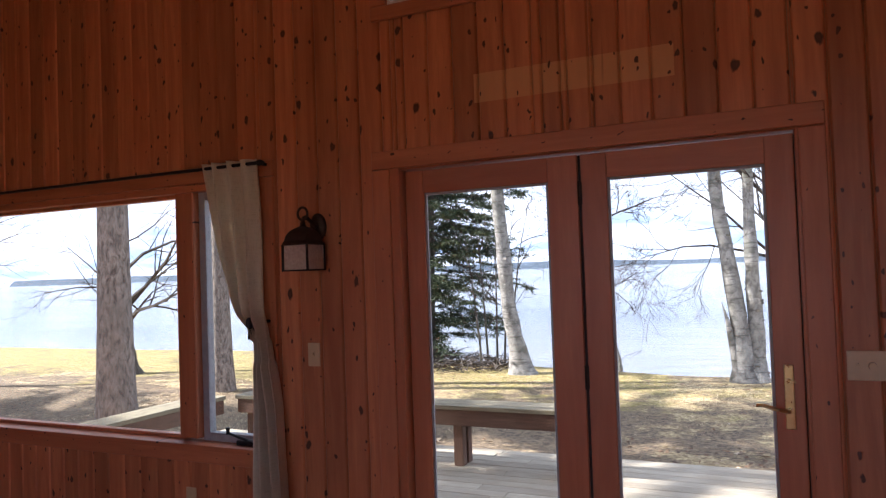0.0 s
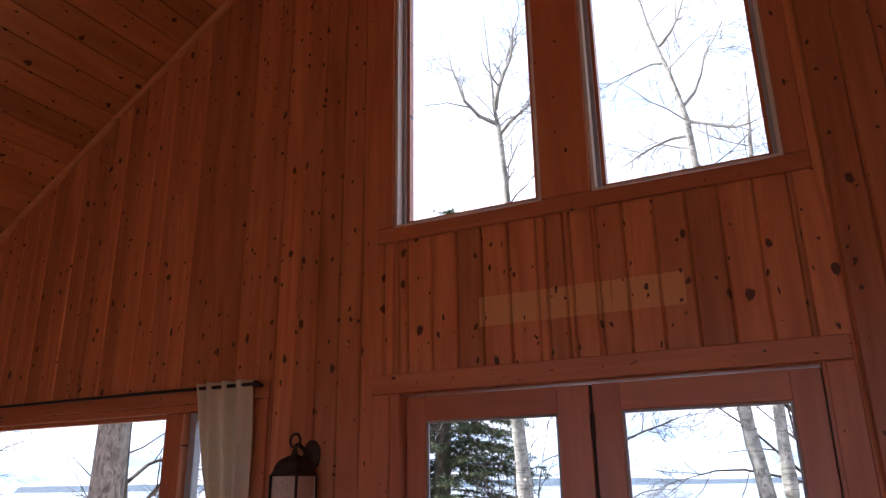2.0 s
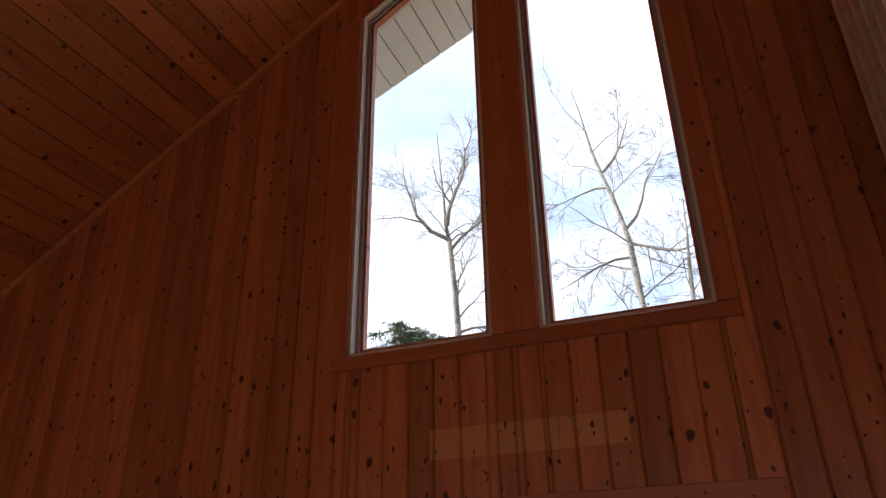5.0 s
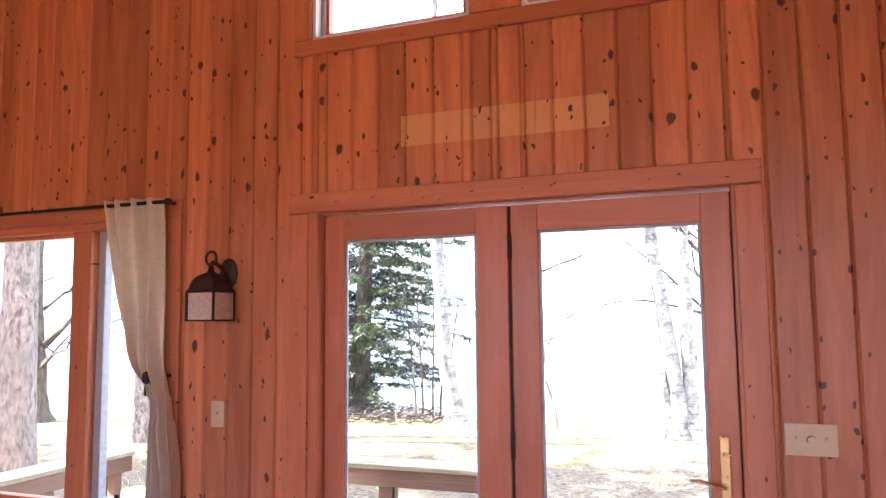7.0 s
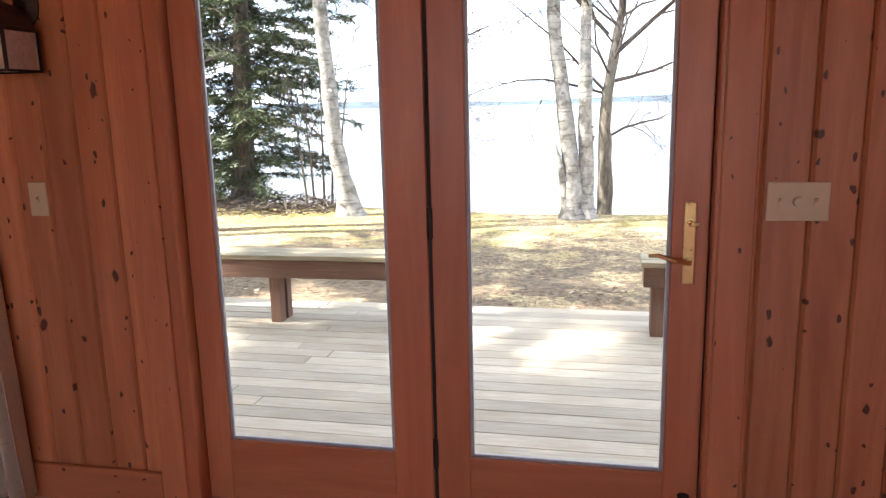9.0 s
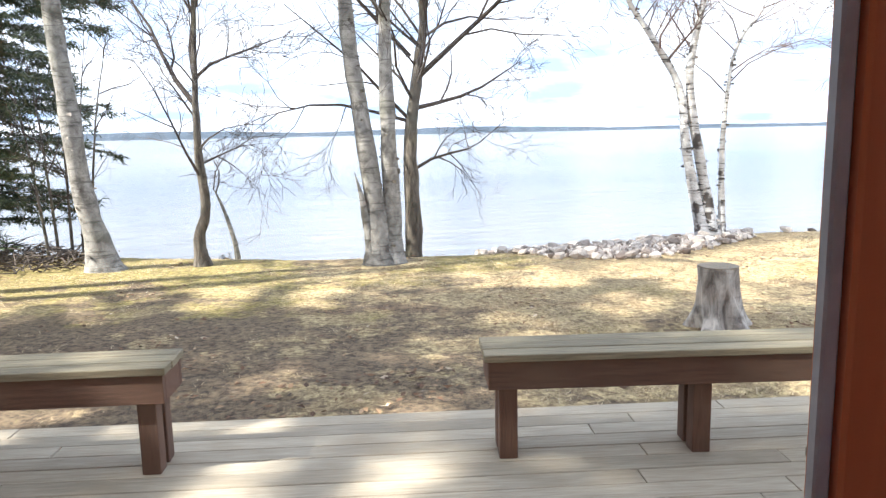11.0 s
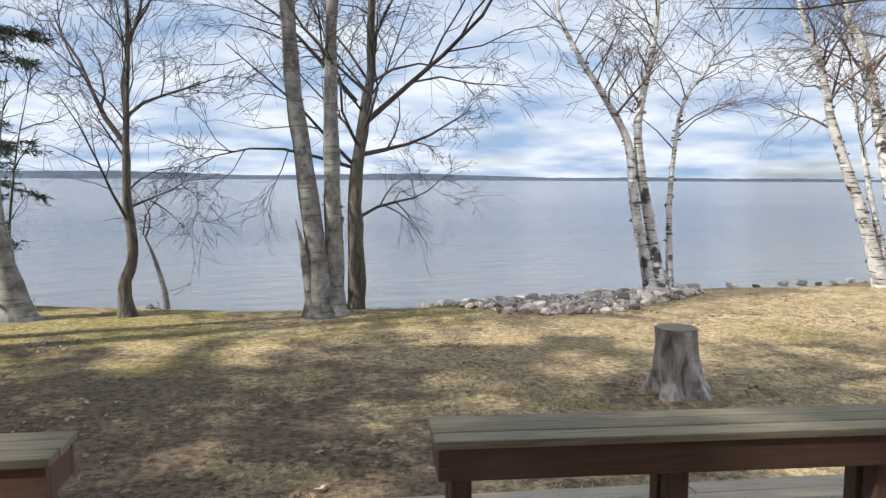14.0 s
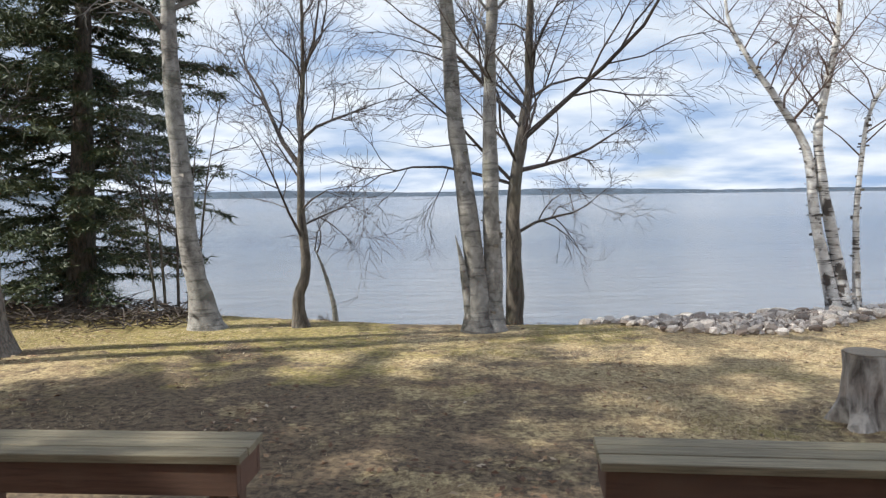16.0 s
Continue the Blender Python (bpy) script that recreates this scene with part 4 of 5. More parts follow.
def bare_tree(at, stems, limbs, seed, bark_m, twig_m, label, name="bare_tree", category="tree", first=0.35, most=3, droop=-0.02, limb_len=2.4, extra=(), wild=0.6):
    """A leafless tree. stems: (path relative to the base, radius at the base); limbs per stem; extra: hand-set limbs (start, direction, length, radius)."""
    rng = random.Random(seed)
    t = thing(name, at, label, category)
    tv, tf = [], []
    for pts, r in stems:
        path = smooth_path(pts, 26)
        radii = []
        for i in range(27):
            u = i / 26
            flare = 1 + (1.05 if r > 0.12 else 0.75) * math.exp(-u * 26 * 0.75) if r > 0.045 else 1.0
            radii.append(max(0.006, r * (1 - u) ** 0.75 * flare * (1 + 0.06 * math.sin(i * 2.3 + seed))))
        tv_s, tf_s = [], []
        tube(path, radii, 12, tv_s, tf_s)
        for v in tv_s:
            v += Vector((noise.noise(v * 2.3), noise.noise(v * 2.3 + Vector((5, 0, 0))), 0)) * r * 0.22
        part("trunk", mesh_from("trunk", tv_s, tf_s, bark_m, True), None, t)
        if bark_m in (M_BIRCH, M_GREYBIRCH) and r > 0.045 and pts[-1][2] > 1.6:
            pv, pf = [], []
            for _ in range(45):
                i = rng.randint(1, 17)
                c, a = path[i].lerp(path[i + 1], rng.random()), rng.uniform(0, 2 * math.pi)
                o3, s3 = Vector((math.cos(a), math.sin(a), 0)), Vector((-math.sin(a), math.cos(a), 0))
                w3, h3, b3 = rng.uniform(0.012, 0.035), rng.uniform(0.006, 0.026), len(pv)
                for k3 in range(3):
                    q3 = c + o3 * (radii[i] * 0.98 + (0, 0.012, 0.03)[k3] * rng.uniform(0.6, 1.3)) + s3 * w3 * (k3 - 0.5)
                    pv += [q3 + Vector((0, 0, h3)), q3 - Vector((0, 0, h3 * rng.uniform(0.4, 1)))]
                pf += [(b3, b3 + 1, b3 + 3, b3 + 2), (b3 + 2, b3 + 3, b3 + 5, b3 + 4)]
            tagged(part("peeling_bark", mesh_from("peeling_bark", pv, pf, M_DARKBARK if rng.random() < 0.6 else M_STUMP), None, t), "curled dark bark flakes", kind="stuff")
        for k in range(limbs if pts[-1][2] > 1.6 else 0):
            u = first + (0.97 - first) * (k + rng.random() * 0.8) / limbs
            i = min(25, int(u * 26))
            d = (path[i + 1] - path[i]).normalized()
            a = rng.uniform(0, 2 * math.pi)
            out = Vector((math.cos(a), math.sin(a), rng.uniform(0.15, 0.7)))
            nd = (out + d * rng.uniform(0.2, 0.8)).normalized()
            grow(rng, path[i], nd, limb_len * (1.1 - 0.5 * u) * rng.uniform(0.7, 1.25), max(0.013, radii[i] * rng.uniform(0.24, 0.42)), 1, most, tv, tf, droop, wild)
    for p, d, ln, r in extra:
        grow(rng, Vector(p), Vector(d).normalized(), ln, r, 0, most, tv, tf, droop, wild, 6)
    if tf:
        tagged(part("branches", mesh_from("branches", tv, tf, twig_m), None, t), kind="stuff")
    return t


def conifer(at, height, radius, trunk_r, low, seed, label, rows=46, spray=1.0, per=(4, 6), lean=(0, 0), name="conifer_tree", bark_m=None, taper=0.7, rise=6.0):
    """An evergreen: a straight trunk, whorls of drooping boughs, and sprays of short needles on them."""
    rng = random.Random(seed)
    t = thing(name, at, label, "tree")
    tv, tf = [], []
    path = smooth_path([(0, 0, -0.15), (lean[0] * 0.5, lean[1] * 0.5, height * 0.5), (lean[0], lean[1], height)], 20)
    tube(path, [max(0.01, trunk_r * (1 - i / 20) ** 0.8 * (1 + 0.5 * math.exp(-i))) for i in range(21)], 12, tv, tf)
    part("trunk", mesh_from("trunk", tv, tf, bark_m or M_DARKBARK, True), None, t)
    bv, bf, nv, nf = [], [], [], []
    for k in range(rows):
        u = low + (0.985 - low) * k / rows
        c = path[min(19, int(u * 20))].lerp(path[min(20, int(u * 20) + 1)], u * 20 - int(u * 20))
        reach = radius * (1 - (u - low) / (1 - low)) ** taper * (0.45 + 0.55 * min(1, (u - low) * rise + 0.35 * rise / 6))
        for _ in range(rng.randint(*per)):
            a = rng.uniform(0, 2 * math.pi)
            ln = reach * rng.uniform(0.55, 1.2) + 0.15
            d = Vector((math.cos(a), math.sin(a), rng.uniform(-0.25, 0.2)))
            p, pts = c.copy(), [c.copy()]
            for s in range(5):
                d.z += -0.07 + 0.05 * s * 0.5
                p = p + d.normalized() * ln / 5 + Vector((rng.uniform(-1, 1), rng.uniform(-1, 1), 0)) * 0.04
                pts.append(p.copy())
            tube(pts, [0.016 * (1 - s / 6) for s in range(6)], 3, bv, bf)
            along = Vector((math.cos(a), math.sin(a), 0))
            across = Vector((-along.y, along.x, 0))
            for s in range(int(ln * 13 * spray)):
                w = rng.uniform(0.15, 1.0)
                i = min(4, int(w * 5))
                q = pts[i].lerp(pts[i + 1], w * 5 - i)
                sd = rng.choice((-1, 1))
                td = (along * rng.uniform(0.2, 0.9) + across * sd * rng.uniform(0.4, 1.0) + Vector((0, 0, rng.uniform(-0.55, 0.15)))).normalized()
                tl = rng.uniform(0.14, 0.36)
                nb = 7
                for g in range(nb):
                    o = q + td * tl * g / nb
                    e = (td * 0.6 + Vector((rng.uniform(-1, 1), rng.uniform(-1, 1), rng.uniform(-0.8, 0.6)))).normalized()
                    f = e.orthogonal().normalized()
                    f.rotate(Matrix.Rotation(rng.uniform(0, 6.3), 3, e))
                    b0 = len(nv)
                    nv.extend((o - f * 0.013, o + f * 0.013, o + e * rng.uniform(0.08, 0.16)))
                    nf.append((b0, b0 + 1, b0 + 2))
    tagged(part("boughs", mesh_from("boughs", bv, bf, M_DARKBARK), None, t), kind="stuff")
    cr_ob = part("crown", mesh_from("crown", nv, nf, M_NEEDLE), None, t, "dark green needle sprays")
    tagged(cr_ob, kind="stuff")
    return t


def gz(x, y):
    return (x, y, ground_z(x, y) - 0.03)


# birch pair with a snapped stub, close to the bank
bare_tree(gz(0.18, 10.0), [([(-0.02, 0, -0.1), (-0.10, 0, 1.0), (-0.25, 0, 2.2), (-0.37, 0, 3.2), (-0.43, 0, 4.2), (-0.58, 0, 6.8), (-0.72, 0, 8.8), (-1.14, 0, 10.6), (-1.43, 0, 12.4)], 0.15),
                           ([(0.12, 0.05, -0.1), (0.15, 0.05, 0.9), (0.13, 0, 2.3), (0.16, 0, 4.1), (0.29, 0, 7.2), (0.44, 0, 9.3)], 0.155),
                           ([(-0.12, -0.1, -0.1), (-0.23, -0.1, 0.75), (-0.35, -0.1, 1.36)], 0.09)], 16, 3, M_GREYBIRCH, M_GREYTWIG,
          "two grey-barked birch stems with a snapped stub", "birch_tree", first=0.55, limb_len=1.9,
          extra=[((-0.66, 0, 8.2), (-1, 0, 0.15), 1.7, 0.032), ((-0.72, 0, 8.8), (0.6, 0, 0.8), 1.9, 0.036), ((-0.7, 0, 8.5), (0.75, 0, -0.5), 1.6, 0.035), ((-0.9, 0, 9.8), (-0.9, 0, 0.5), 1.5, 0.028),
                 ((-1.0, 0, 10.2), (0.5, 0.2, 0.9), 1.8, 0.032)])
# dark tree behind it, with a long limb and a drooping bough
bare_tree(gz(0.62, 11.4), [([(0, 0, -0.1), (0.04, 0, 1.25), (0.02, 0, 2.5), (0.18, 0, 3.7), (0.28, 0, 4.5), (0.3, 0, 6.5), (0.4, 0.1, 8.6)], 0.15)], 22, 11, M_DARKBARK, M_TWIG,
          "bare dark-barked tree with long spreading limbs", first=0.38, most=3, limb_len=3.0, droop=-0.055,
          extra=[((0.2, 0, 3.6), (0.87, -0.1, 0.5), 4.0, 0.048), ((0.12, 0, 3.1), (1, 0, 0.2), 1.9, 0.04), ((0.02, 0, 2.1), (0.8, -0.1, 0.62), 2.0, 0.03),
                 ((0.0, 0, 2.9), (-0.95, -0.1, 0.2), 2.8, 0.03), ((0.05, 0, 3.9), (-0.8, 0.1, 0.45), 3.0, 0.04)])
# leaning grey birch
bare_tree(gz(-3.75, 10.0), [([(0.03, 0, -0.1), (-0.06, 0, 0.5), (-0.20, 0, 1.2), (-0.29, 0, 2.4), (-0.37, 0, 3.7), (-0.38, 0, 4.7), (-0.33, 0, 6.95), (-0.45, 0, 9.0), (-0.56, 0, 9.8), (-0.75, 0, 12.2)], 0.17)], 20, 21, M_GREYBIRCH, M_GREYTWIG,
          "leaning grey birch with a flared base", "birch_tree", first=0.5, limb_len=2.0,
          extra=[((-0.54, 0, 9.7), (0.32, 0, 1), 1.9, 0.06), ((-0.5, 0, 9.35), (-0.85, 0, 0.55), 2.4, 0.05), ((-0.45, 0, 9.1), (0.8, 0, 0.5), 1.5, 0.04), ((-0.34, 0, 7.2), (0.9, 0, 0.4), 1.6, 0.03),
                 ((-0.35, 0, 6.8), (0.5, 0, 0.7), 1.5, 0.04)])
# thin forked tree
bare_tree(gz(-2.41, 10.2), [([(0, 0, -0.1), (-0.04, 0, 0.45), (0.08, 0, 0.85), (0.03, 0, 1.7), (0.06, 0, 2.7), (0.12, 0, 4.2), (0.0, 0.1, 7.5)], 0.095)], 12, 5, M_DARKBARK, M_TWIG,
          "slender dark bare tree with a forked crown", first=0.42, limb_len=2.0, droop=0.03,
          extra=[((0.05, 0, 2.3), (-0.7, 0, 0.75), 2.5, 0.045), ((0.06, 0, 2.6), (-0.25, 0, 1), 2.6, 0.04), ((0.07, 0, 2.7), (0.8, 0, 0.55), 1.5, 0.025)])
bare_tree(gz(-2.15, 11.3), [([(0, 0, -0.1), (-0.05, 0, 0.5), (-0.22, 0, 1.1), (-0.36, 0, 1.45)], 0.055)], 0, 7, M_GREYBIRCH, M_TWIG, "small leaning snag with fine twigs", "small_tree",
          extra=[((-0.3, 0, 1.3), (0.5, 0, 0.8), 0.9, 0.014), ((-0.33, 0, 1.35), (0.1, 0, 1), 0.8, 0.012), ((-0.05, 0, 0.2), (-0.8, 0, 0.35), 0.28, 0.02)], most=2)
# shrub of thin stems
bare_tree(gz(-4.75, 11.2), [([(0.12 * i, 0.05 * i, -0.1), (0.16 * i, 0.05 * i, 0.9), (0.25 * i, 0, 2.2), (0.36 * i, 0, 3.4)], 0.028) for i in (-2, -1, 0.4, 1.5, 2.4)], 5, 9, M_DARKBARK, M_TWIG,
          "thin many-stemmed leafless shrub by the bank", "shrub", "shrub", first=0.3, most=2, limb_len=1.3)
# birches by the rocks
bare_tree(gz(5.6, 11.6), [([(0.02, 0, -0.1), (-0.33, 0, 1.34), (-0.5, 0, 2.5), (-0.96, 0, 3.3), (-1.4, 0, 3.95), (-1.75, 0, 4.8), (-1.8, 0, 7.0)], 0.09),
                           ([(0.18, 0, -0.1), (-0.12, 0, 1.35), (-0.34, 0, 2.7), (-0.15, 0, 4.0), (-0.05, 0, 5.0), (0.05, 0, 8.0)], 0.10),
                           ([(0.32, 0, -0.1), (0.25, 0, 1.3), (0.29, 0, 2.3), (0.44, 0, 3.2), (0.9, 0, 3.9), (1.1, 0, 4.9)], 0.055)], 14, 14, M_BIRCH, M_BIRCHTWIG,
          "white birch clump with peeling bark above the rocks", "birch_tree", first=0.42, limb_len=1.7, droop=-0.01)
bare_tree(gz(9.93, 11.85), [([(0.16, 0, -0.1), (-0.39, 0, 1.4), (-1.03, 0, 2.9), (-1.32, 0, 3.95), (-1.79, 0, 5.05), (-2.1, 0, 8.0)], 0.115),
                            ([(0.64, 0, -0.1), (0.2, 0, 1.6), (-0.2, 0, 3.1), (-0.57, 0, 4.3), (-0.92, 0, 5.1), (-1.2, 0, 8.5)], 0.14),
                            ([(0.3, 0, -0.1), (-0.2, 0, 1.6), (-0.52, 0, 2.9), (-0.75, 0, 4.0), (-0.9, 0, 5.5)], 0.06)], 13, 23, M_BIRCH, M_BIRCHTWIG,
          "clump of leaning white birches at the shore", "birch_tree", first=0.38, limb_len=1.8, droop=-0.01)
bare_tree(gz(13.1, 12.2), [([(-0.02, 0, -0.1), (-0.84, 0, 1.5), (-1.67, 0, 3.0), (-2.24, 0, 4.35), (-2.71, 0, 5.4), (-3.3, 0, 8.0)], 0.13),
                           ([(-1.85, -0.2, -0.1), (-1.51, -0.2, 1.25), (-1.36, -0.2, 2.55), (-1.05, -0.2, 3.85), (-0.82, -0.2, 5.0), (-0.6, -0.2, 7.0)], 0.08)], 14, 33, M_BIRCH, M_BIRCHTWIG,
          "two white birches crossing each other at the shore", "birch_tree", first=0.36, limb_len=1.9, droop=-0.01)
bare_tree(gz(19.5, 14.2), [([(0, 0, -0.1), (0, 0, 2.5), (0.3, 0, 8.0)], 0.13)], 16, 41, M_DARKBARK, M_TWIG, "bare tree far along the shore", first=0.25, limb_len=3.2)
# the tree that carries the bird feeder
bare_tree(gz(7.24, 5.3), [([(0, 0, -0.1), (-0.04, 0, 1.2), (-0.12, 0, 2.6), (0.0, 0.1, 6.0), (0.1, 0.2, 10.0)], 0.165)], 8, 51, M_ROUGHGREY, M_TWIG,
          "stout bare tree beside the deck bench", first=0.45, limb_len=2.4, wild=0.4, extra=[((-0.08, 0, 3.8), (-1, 0.05, 0.0), 3.9, 0.022)])
# trees on the other side
bare_tree(gz(-5.64, 8.2), [([(0.03, 0, -0.1), (-0.02, 0, 1.2), (-0.12, 0, 3.0), (-0.3, 0, 6.0), (-0.4, 0, 11.0)], 0.165)], 7, 61, M_ROUGHGREY, M_TWIG, "tall tree with rough grey-brown bark", first=0.5, limb_len=2.6)
bare_tree(gz(-4.37, 5.3), [([(0, 0, -0.1), (0.02, 0, 1.3), (0.0, 0, 3.0), (0.05, 0, 8.0)], 0.085)], 6, 62, M_DARKBARK, M_TWIG, "thin dark tree behind the bench", first=0.5, limb_len=2.0)
conifer(gz(-6.8, 12.0), 8.6, 2.9, 0.25, 0.07, 71, "dark evergreen with drooping boughs by the bank", rows=50, spray=2.5, per=(5, 7), lean=(0.5, 0), taper=0.42, rise=2.6)
conifer(gz(-9.7, 12.3), 9.0, 2.4, 0.16, 0.2, 72, "dark evergreen further along the bank", rows=36, spray=2.2, per=(4, 6), taper=0.45)
# Five evergreens out of view, placed so their crowns shade lawn and deck.
conifer(gz(-10.9, 3.5), 13.0, 2.7, 0.22, 0.38, 75, "tall unseen evergreen beside the house, placed to shade the lawn", rows=17, spray=5.5, per=(4, 6))
conifer(gz(-12.6, 2.9), 11.0, 2.7, 0.2, 0.15, 79, "tall unseen evergreen beside the house, placed to shade the lawn", rows=16, spray=5.0, per=(4, 5))
conifer(gz(-8.6, 1.7), 12.0, 2.5, 0.16, 0.56, 78, "young unseen evergreen beside the house, placed to shade the lawn", rows=13, spray=4.0, per=(3, 5))
conifer(gz(-14.5, 1.8), 15.0, 3.0, 0.24, 0.2, 76, "tall unseen evergreen beside the house, placed to shade the lawn", rows=17, spray=5.0, per=(4, 5))
conifer(gz(-10.2, -1.4), 16.0, 2.8, 0.2, 0.46, 77, "tall unseen evergreen beside the house, placed to shade the deck", rows=24, spray=4.2, per=(5, 7), taper=0.38)
conifer(gz(-5.9, 2.7), 16.0, 2.6, 0.185, 0.40, 73, "tall pine with plated bark beside the deck", rows=30, spray=1.0, bark_m=M_PINEBARK, name="pine_tree")
conifer(gz(-8.2, 6.9), 15.0, 2.4, 0.17, 0.42, 74, "tall pine with a bare lower trunk", rows=26, spray=1.0, bark_m=M_PINEBARK, name="pine_tree")
bare_tree(gz(-12.2, 8.4), [([(0, 0, -0.1), (-0.05, 0, 1.2), (-0.15, 0, 3.0), (0.1, 0, 9.0)], 0.2)], 10, 81, M_DARKBARK, M_TWIG, "old bare tree with crooked limbs on the lawn", first=0.2, limb_len=3.0)
bare_tree(gz(-13.6, 6.0), [([(0, 0, -0.1), (-0.3, 0, 1.2), (-0.9, 0, 3.0), (-1.3, 0, 8.0)], 0.16)], 10, 82, M_GREYBIRCH, M_TWIG, "leaning bare tree on the lawn", first=0.25, limb_len=3.0)


# ---- stump, rocks, feeder ----
def stump():
    t = thing("tree_stump", (3.28, 5.85, ground_z(3.28, 5.85) - 0.02), "grey sawn tree stump with flared roots on the lawn", "stump")
    n, rows = 36, 14
    vs, fs = [], []
    for j in range(rows + 1):
        h = j / rows
        for i in range(n):
            a = 2 * math.pi * i / n
            r = 0.185 + 0.16 * (1 - h) ** 3.2 * (0.7 + 0.5 * math.sin(a * 5 + 0.6)) + 0.012 * math.sin(a * 9 + h * 3) + 0.012 * noise.noise((math.cos(a) * 3, math.sin(a) * 3, h * 4))
            vs.append((0.93 * r * math.cos(a) + 0.04 * (1 - h), 0.93 * r * math.sin(a), 0.58 * h))
    for j in range(rows):
        for i in range(n):
            fs.append((j * n + i, j * n + (i + 1) % n, (j + 1) * n + (i + 1) % n, (j + 1) * n + i))
    part("bark", mesh_from("bark", vs, fs, M_STUMP, True), None, t)
    top = turned([(0.174, 0.574), (0.171, 0.584), (0.15, 0.586), (0.1, 0.584), (0.02, 0.585)], 30)
    part("cut_face", top, M_FEEDER, t, "grey weathered saw cut")


stump()


def bird_feeder():
    x, y, z = 7.05, 5.1, 0.93
    t = thing("bird_feeder", (x, y, z), "weathered wooden platform bird feeder with a pitched roof", "bird feeder")
    part("tray", box(-0.22, 0.16, -0.16, 0.16, 0.0, 0.03, 0.004), M_FEEDER, t)
    lip = bmesh.new()
    for a in ((-0.235, -0.22, -0.16, 0.16), (-0.22, 0.16, -0.175, -0.16), (-0.22, 0.16, 0.16, 0.175)):
        box(a[0], a[1], a[2], a[3], 0.0, 0.07, 0.002, lip)
    part("lip", lip, M_FEEDER, t)
    for sx in (-0.2, 0.14):
        for sy in (-0.14, 0.14):
            part("post", box(sx - 0.015, sx + 0.015, sy - 0.015, sy + 0.015, 0.03, 0.27), M_FEEDER, t)
    rfm = bmesh.new()
    for s in (-1, 1):
        b0 = box(-0.28, 0.22, 0, 0.27, -0.009, 0.009, 0.002)
        bmesh.ops.transform(b0, matrix=Matrix.Translation((0, 0, 0.40)) @ Matrix.Scale(s, 4, (0, 1, 0)) @ Matrix.Rotation(radians(-28), 4, "X"), verts=b0.verts)
        tmp = bpy.data.meshes.new("roof_half")
        b0.to_mesh(tmp)
        b0.free()
        rfm.from_mesh(tmp)
        bpy.data.meshes.remove(tmp)
    part("roof", rfm, M_FEEDER, t)
    part("arm", box(0.1, 0.28, -0.03, 0.03, -0.05, 0.0, 0.003), M_FEEDER, t)


bird_feeder()

rng = random.Random(5)
rock_meshes = []
for k in range(8):
    bm = bmesh.new()
    bmesh.ops.create_icosphere(bm, subdivisions=1 + (k % 4 == 0), radius=1.0)
    sc = Vector((rng.uniform(0.8, 1.3), rng.uniform(0.7, 1.1), rng.uniform(0.5, 0.8)))
    for v in bm.verts:
        f = 1 + 0.35 * noise.noise(v.co * 1.3 + Vector((k * 7, 0, 0))) + 0.12 * noise.noise(v.co * 3 + Vector((0, k * 5, 0)))
        q = v.co * f
        v.co = Vector((max(-0.82, min(0.82, q.x)) * sc.x, max(-0.8, min(0.8, q.y)) * sc.y, max(-0.8, min(0.75, q.z)) * sc.z))
    me = bpy.data.meshes.new("rock")
    bm.to_mesh(me)
    bm.free()
    me.materials.append(M_ROCK)
    rock_meshes.append(me)
for k in range(298):
    u = rng.random()
    x = 1.7 + 4.6 * u if k < 255 else 5.5 + 11 * rng.random()
    if k < 255:
        y0, y1 = np.interp(x, [1.7, 2.6, 3.4, 4.4, 6.3], [10.8, 9.9, 9.6, 9.9, 11.3]), np.interp(x, [1.7, 4, 6.3], [11.6, 12.0, 12.6])
        y = rng.uniform(float(y0), float(y1))
    else:
        y = bank(x) + rng.uniform(-0.35, 0.5)
    r = rng.choice((0.045, 0.06, 0.07, 0.085, 0.1, 0.125))
    ob = new("rock", rng.choice(rock_meshes))
    lift = max(0.0, min(0.9, -0.45 - ground_z(x, y) - 0.1)) * 0.85
    ob.matrix_world = Matrix.Translation((x, y, ground_z(x, y) + r * 0.45 + lift)) @ Euler((rng.uniform(-0.3, 0.3), rng.uniform(-0.3, 0.3), rng.uniform(0, 6.3))).to_matrix().to_4x4() @ Matrix.Scale(r, 4)
    tagged(ob, "pale grey rock in the rubble shore bank", "rock", "shore rocks")


def scatter(name, count, area, make, mat, label, category, seed, past=-0.05):
    rg2 = random.Random(seed)
    vs, fs = [], []
    for _ in range(count):
        x, y = rg2.uniform(area[0], area[1]), rg2.uniform(area[2], area[3])
        if y < bank(x) + past:
            make(rg2, x, y, ground_z(x, y), vs, fs)
    tagged(new(name, mesh_from(name, vs, fs, mat)), label, category, kind="stuff")


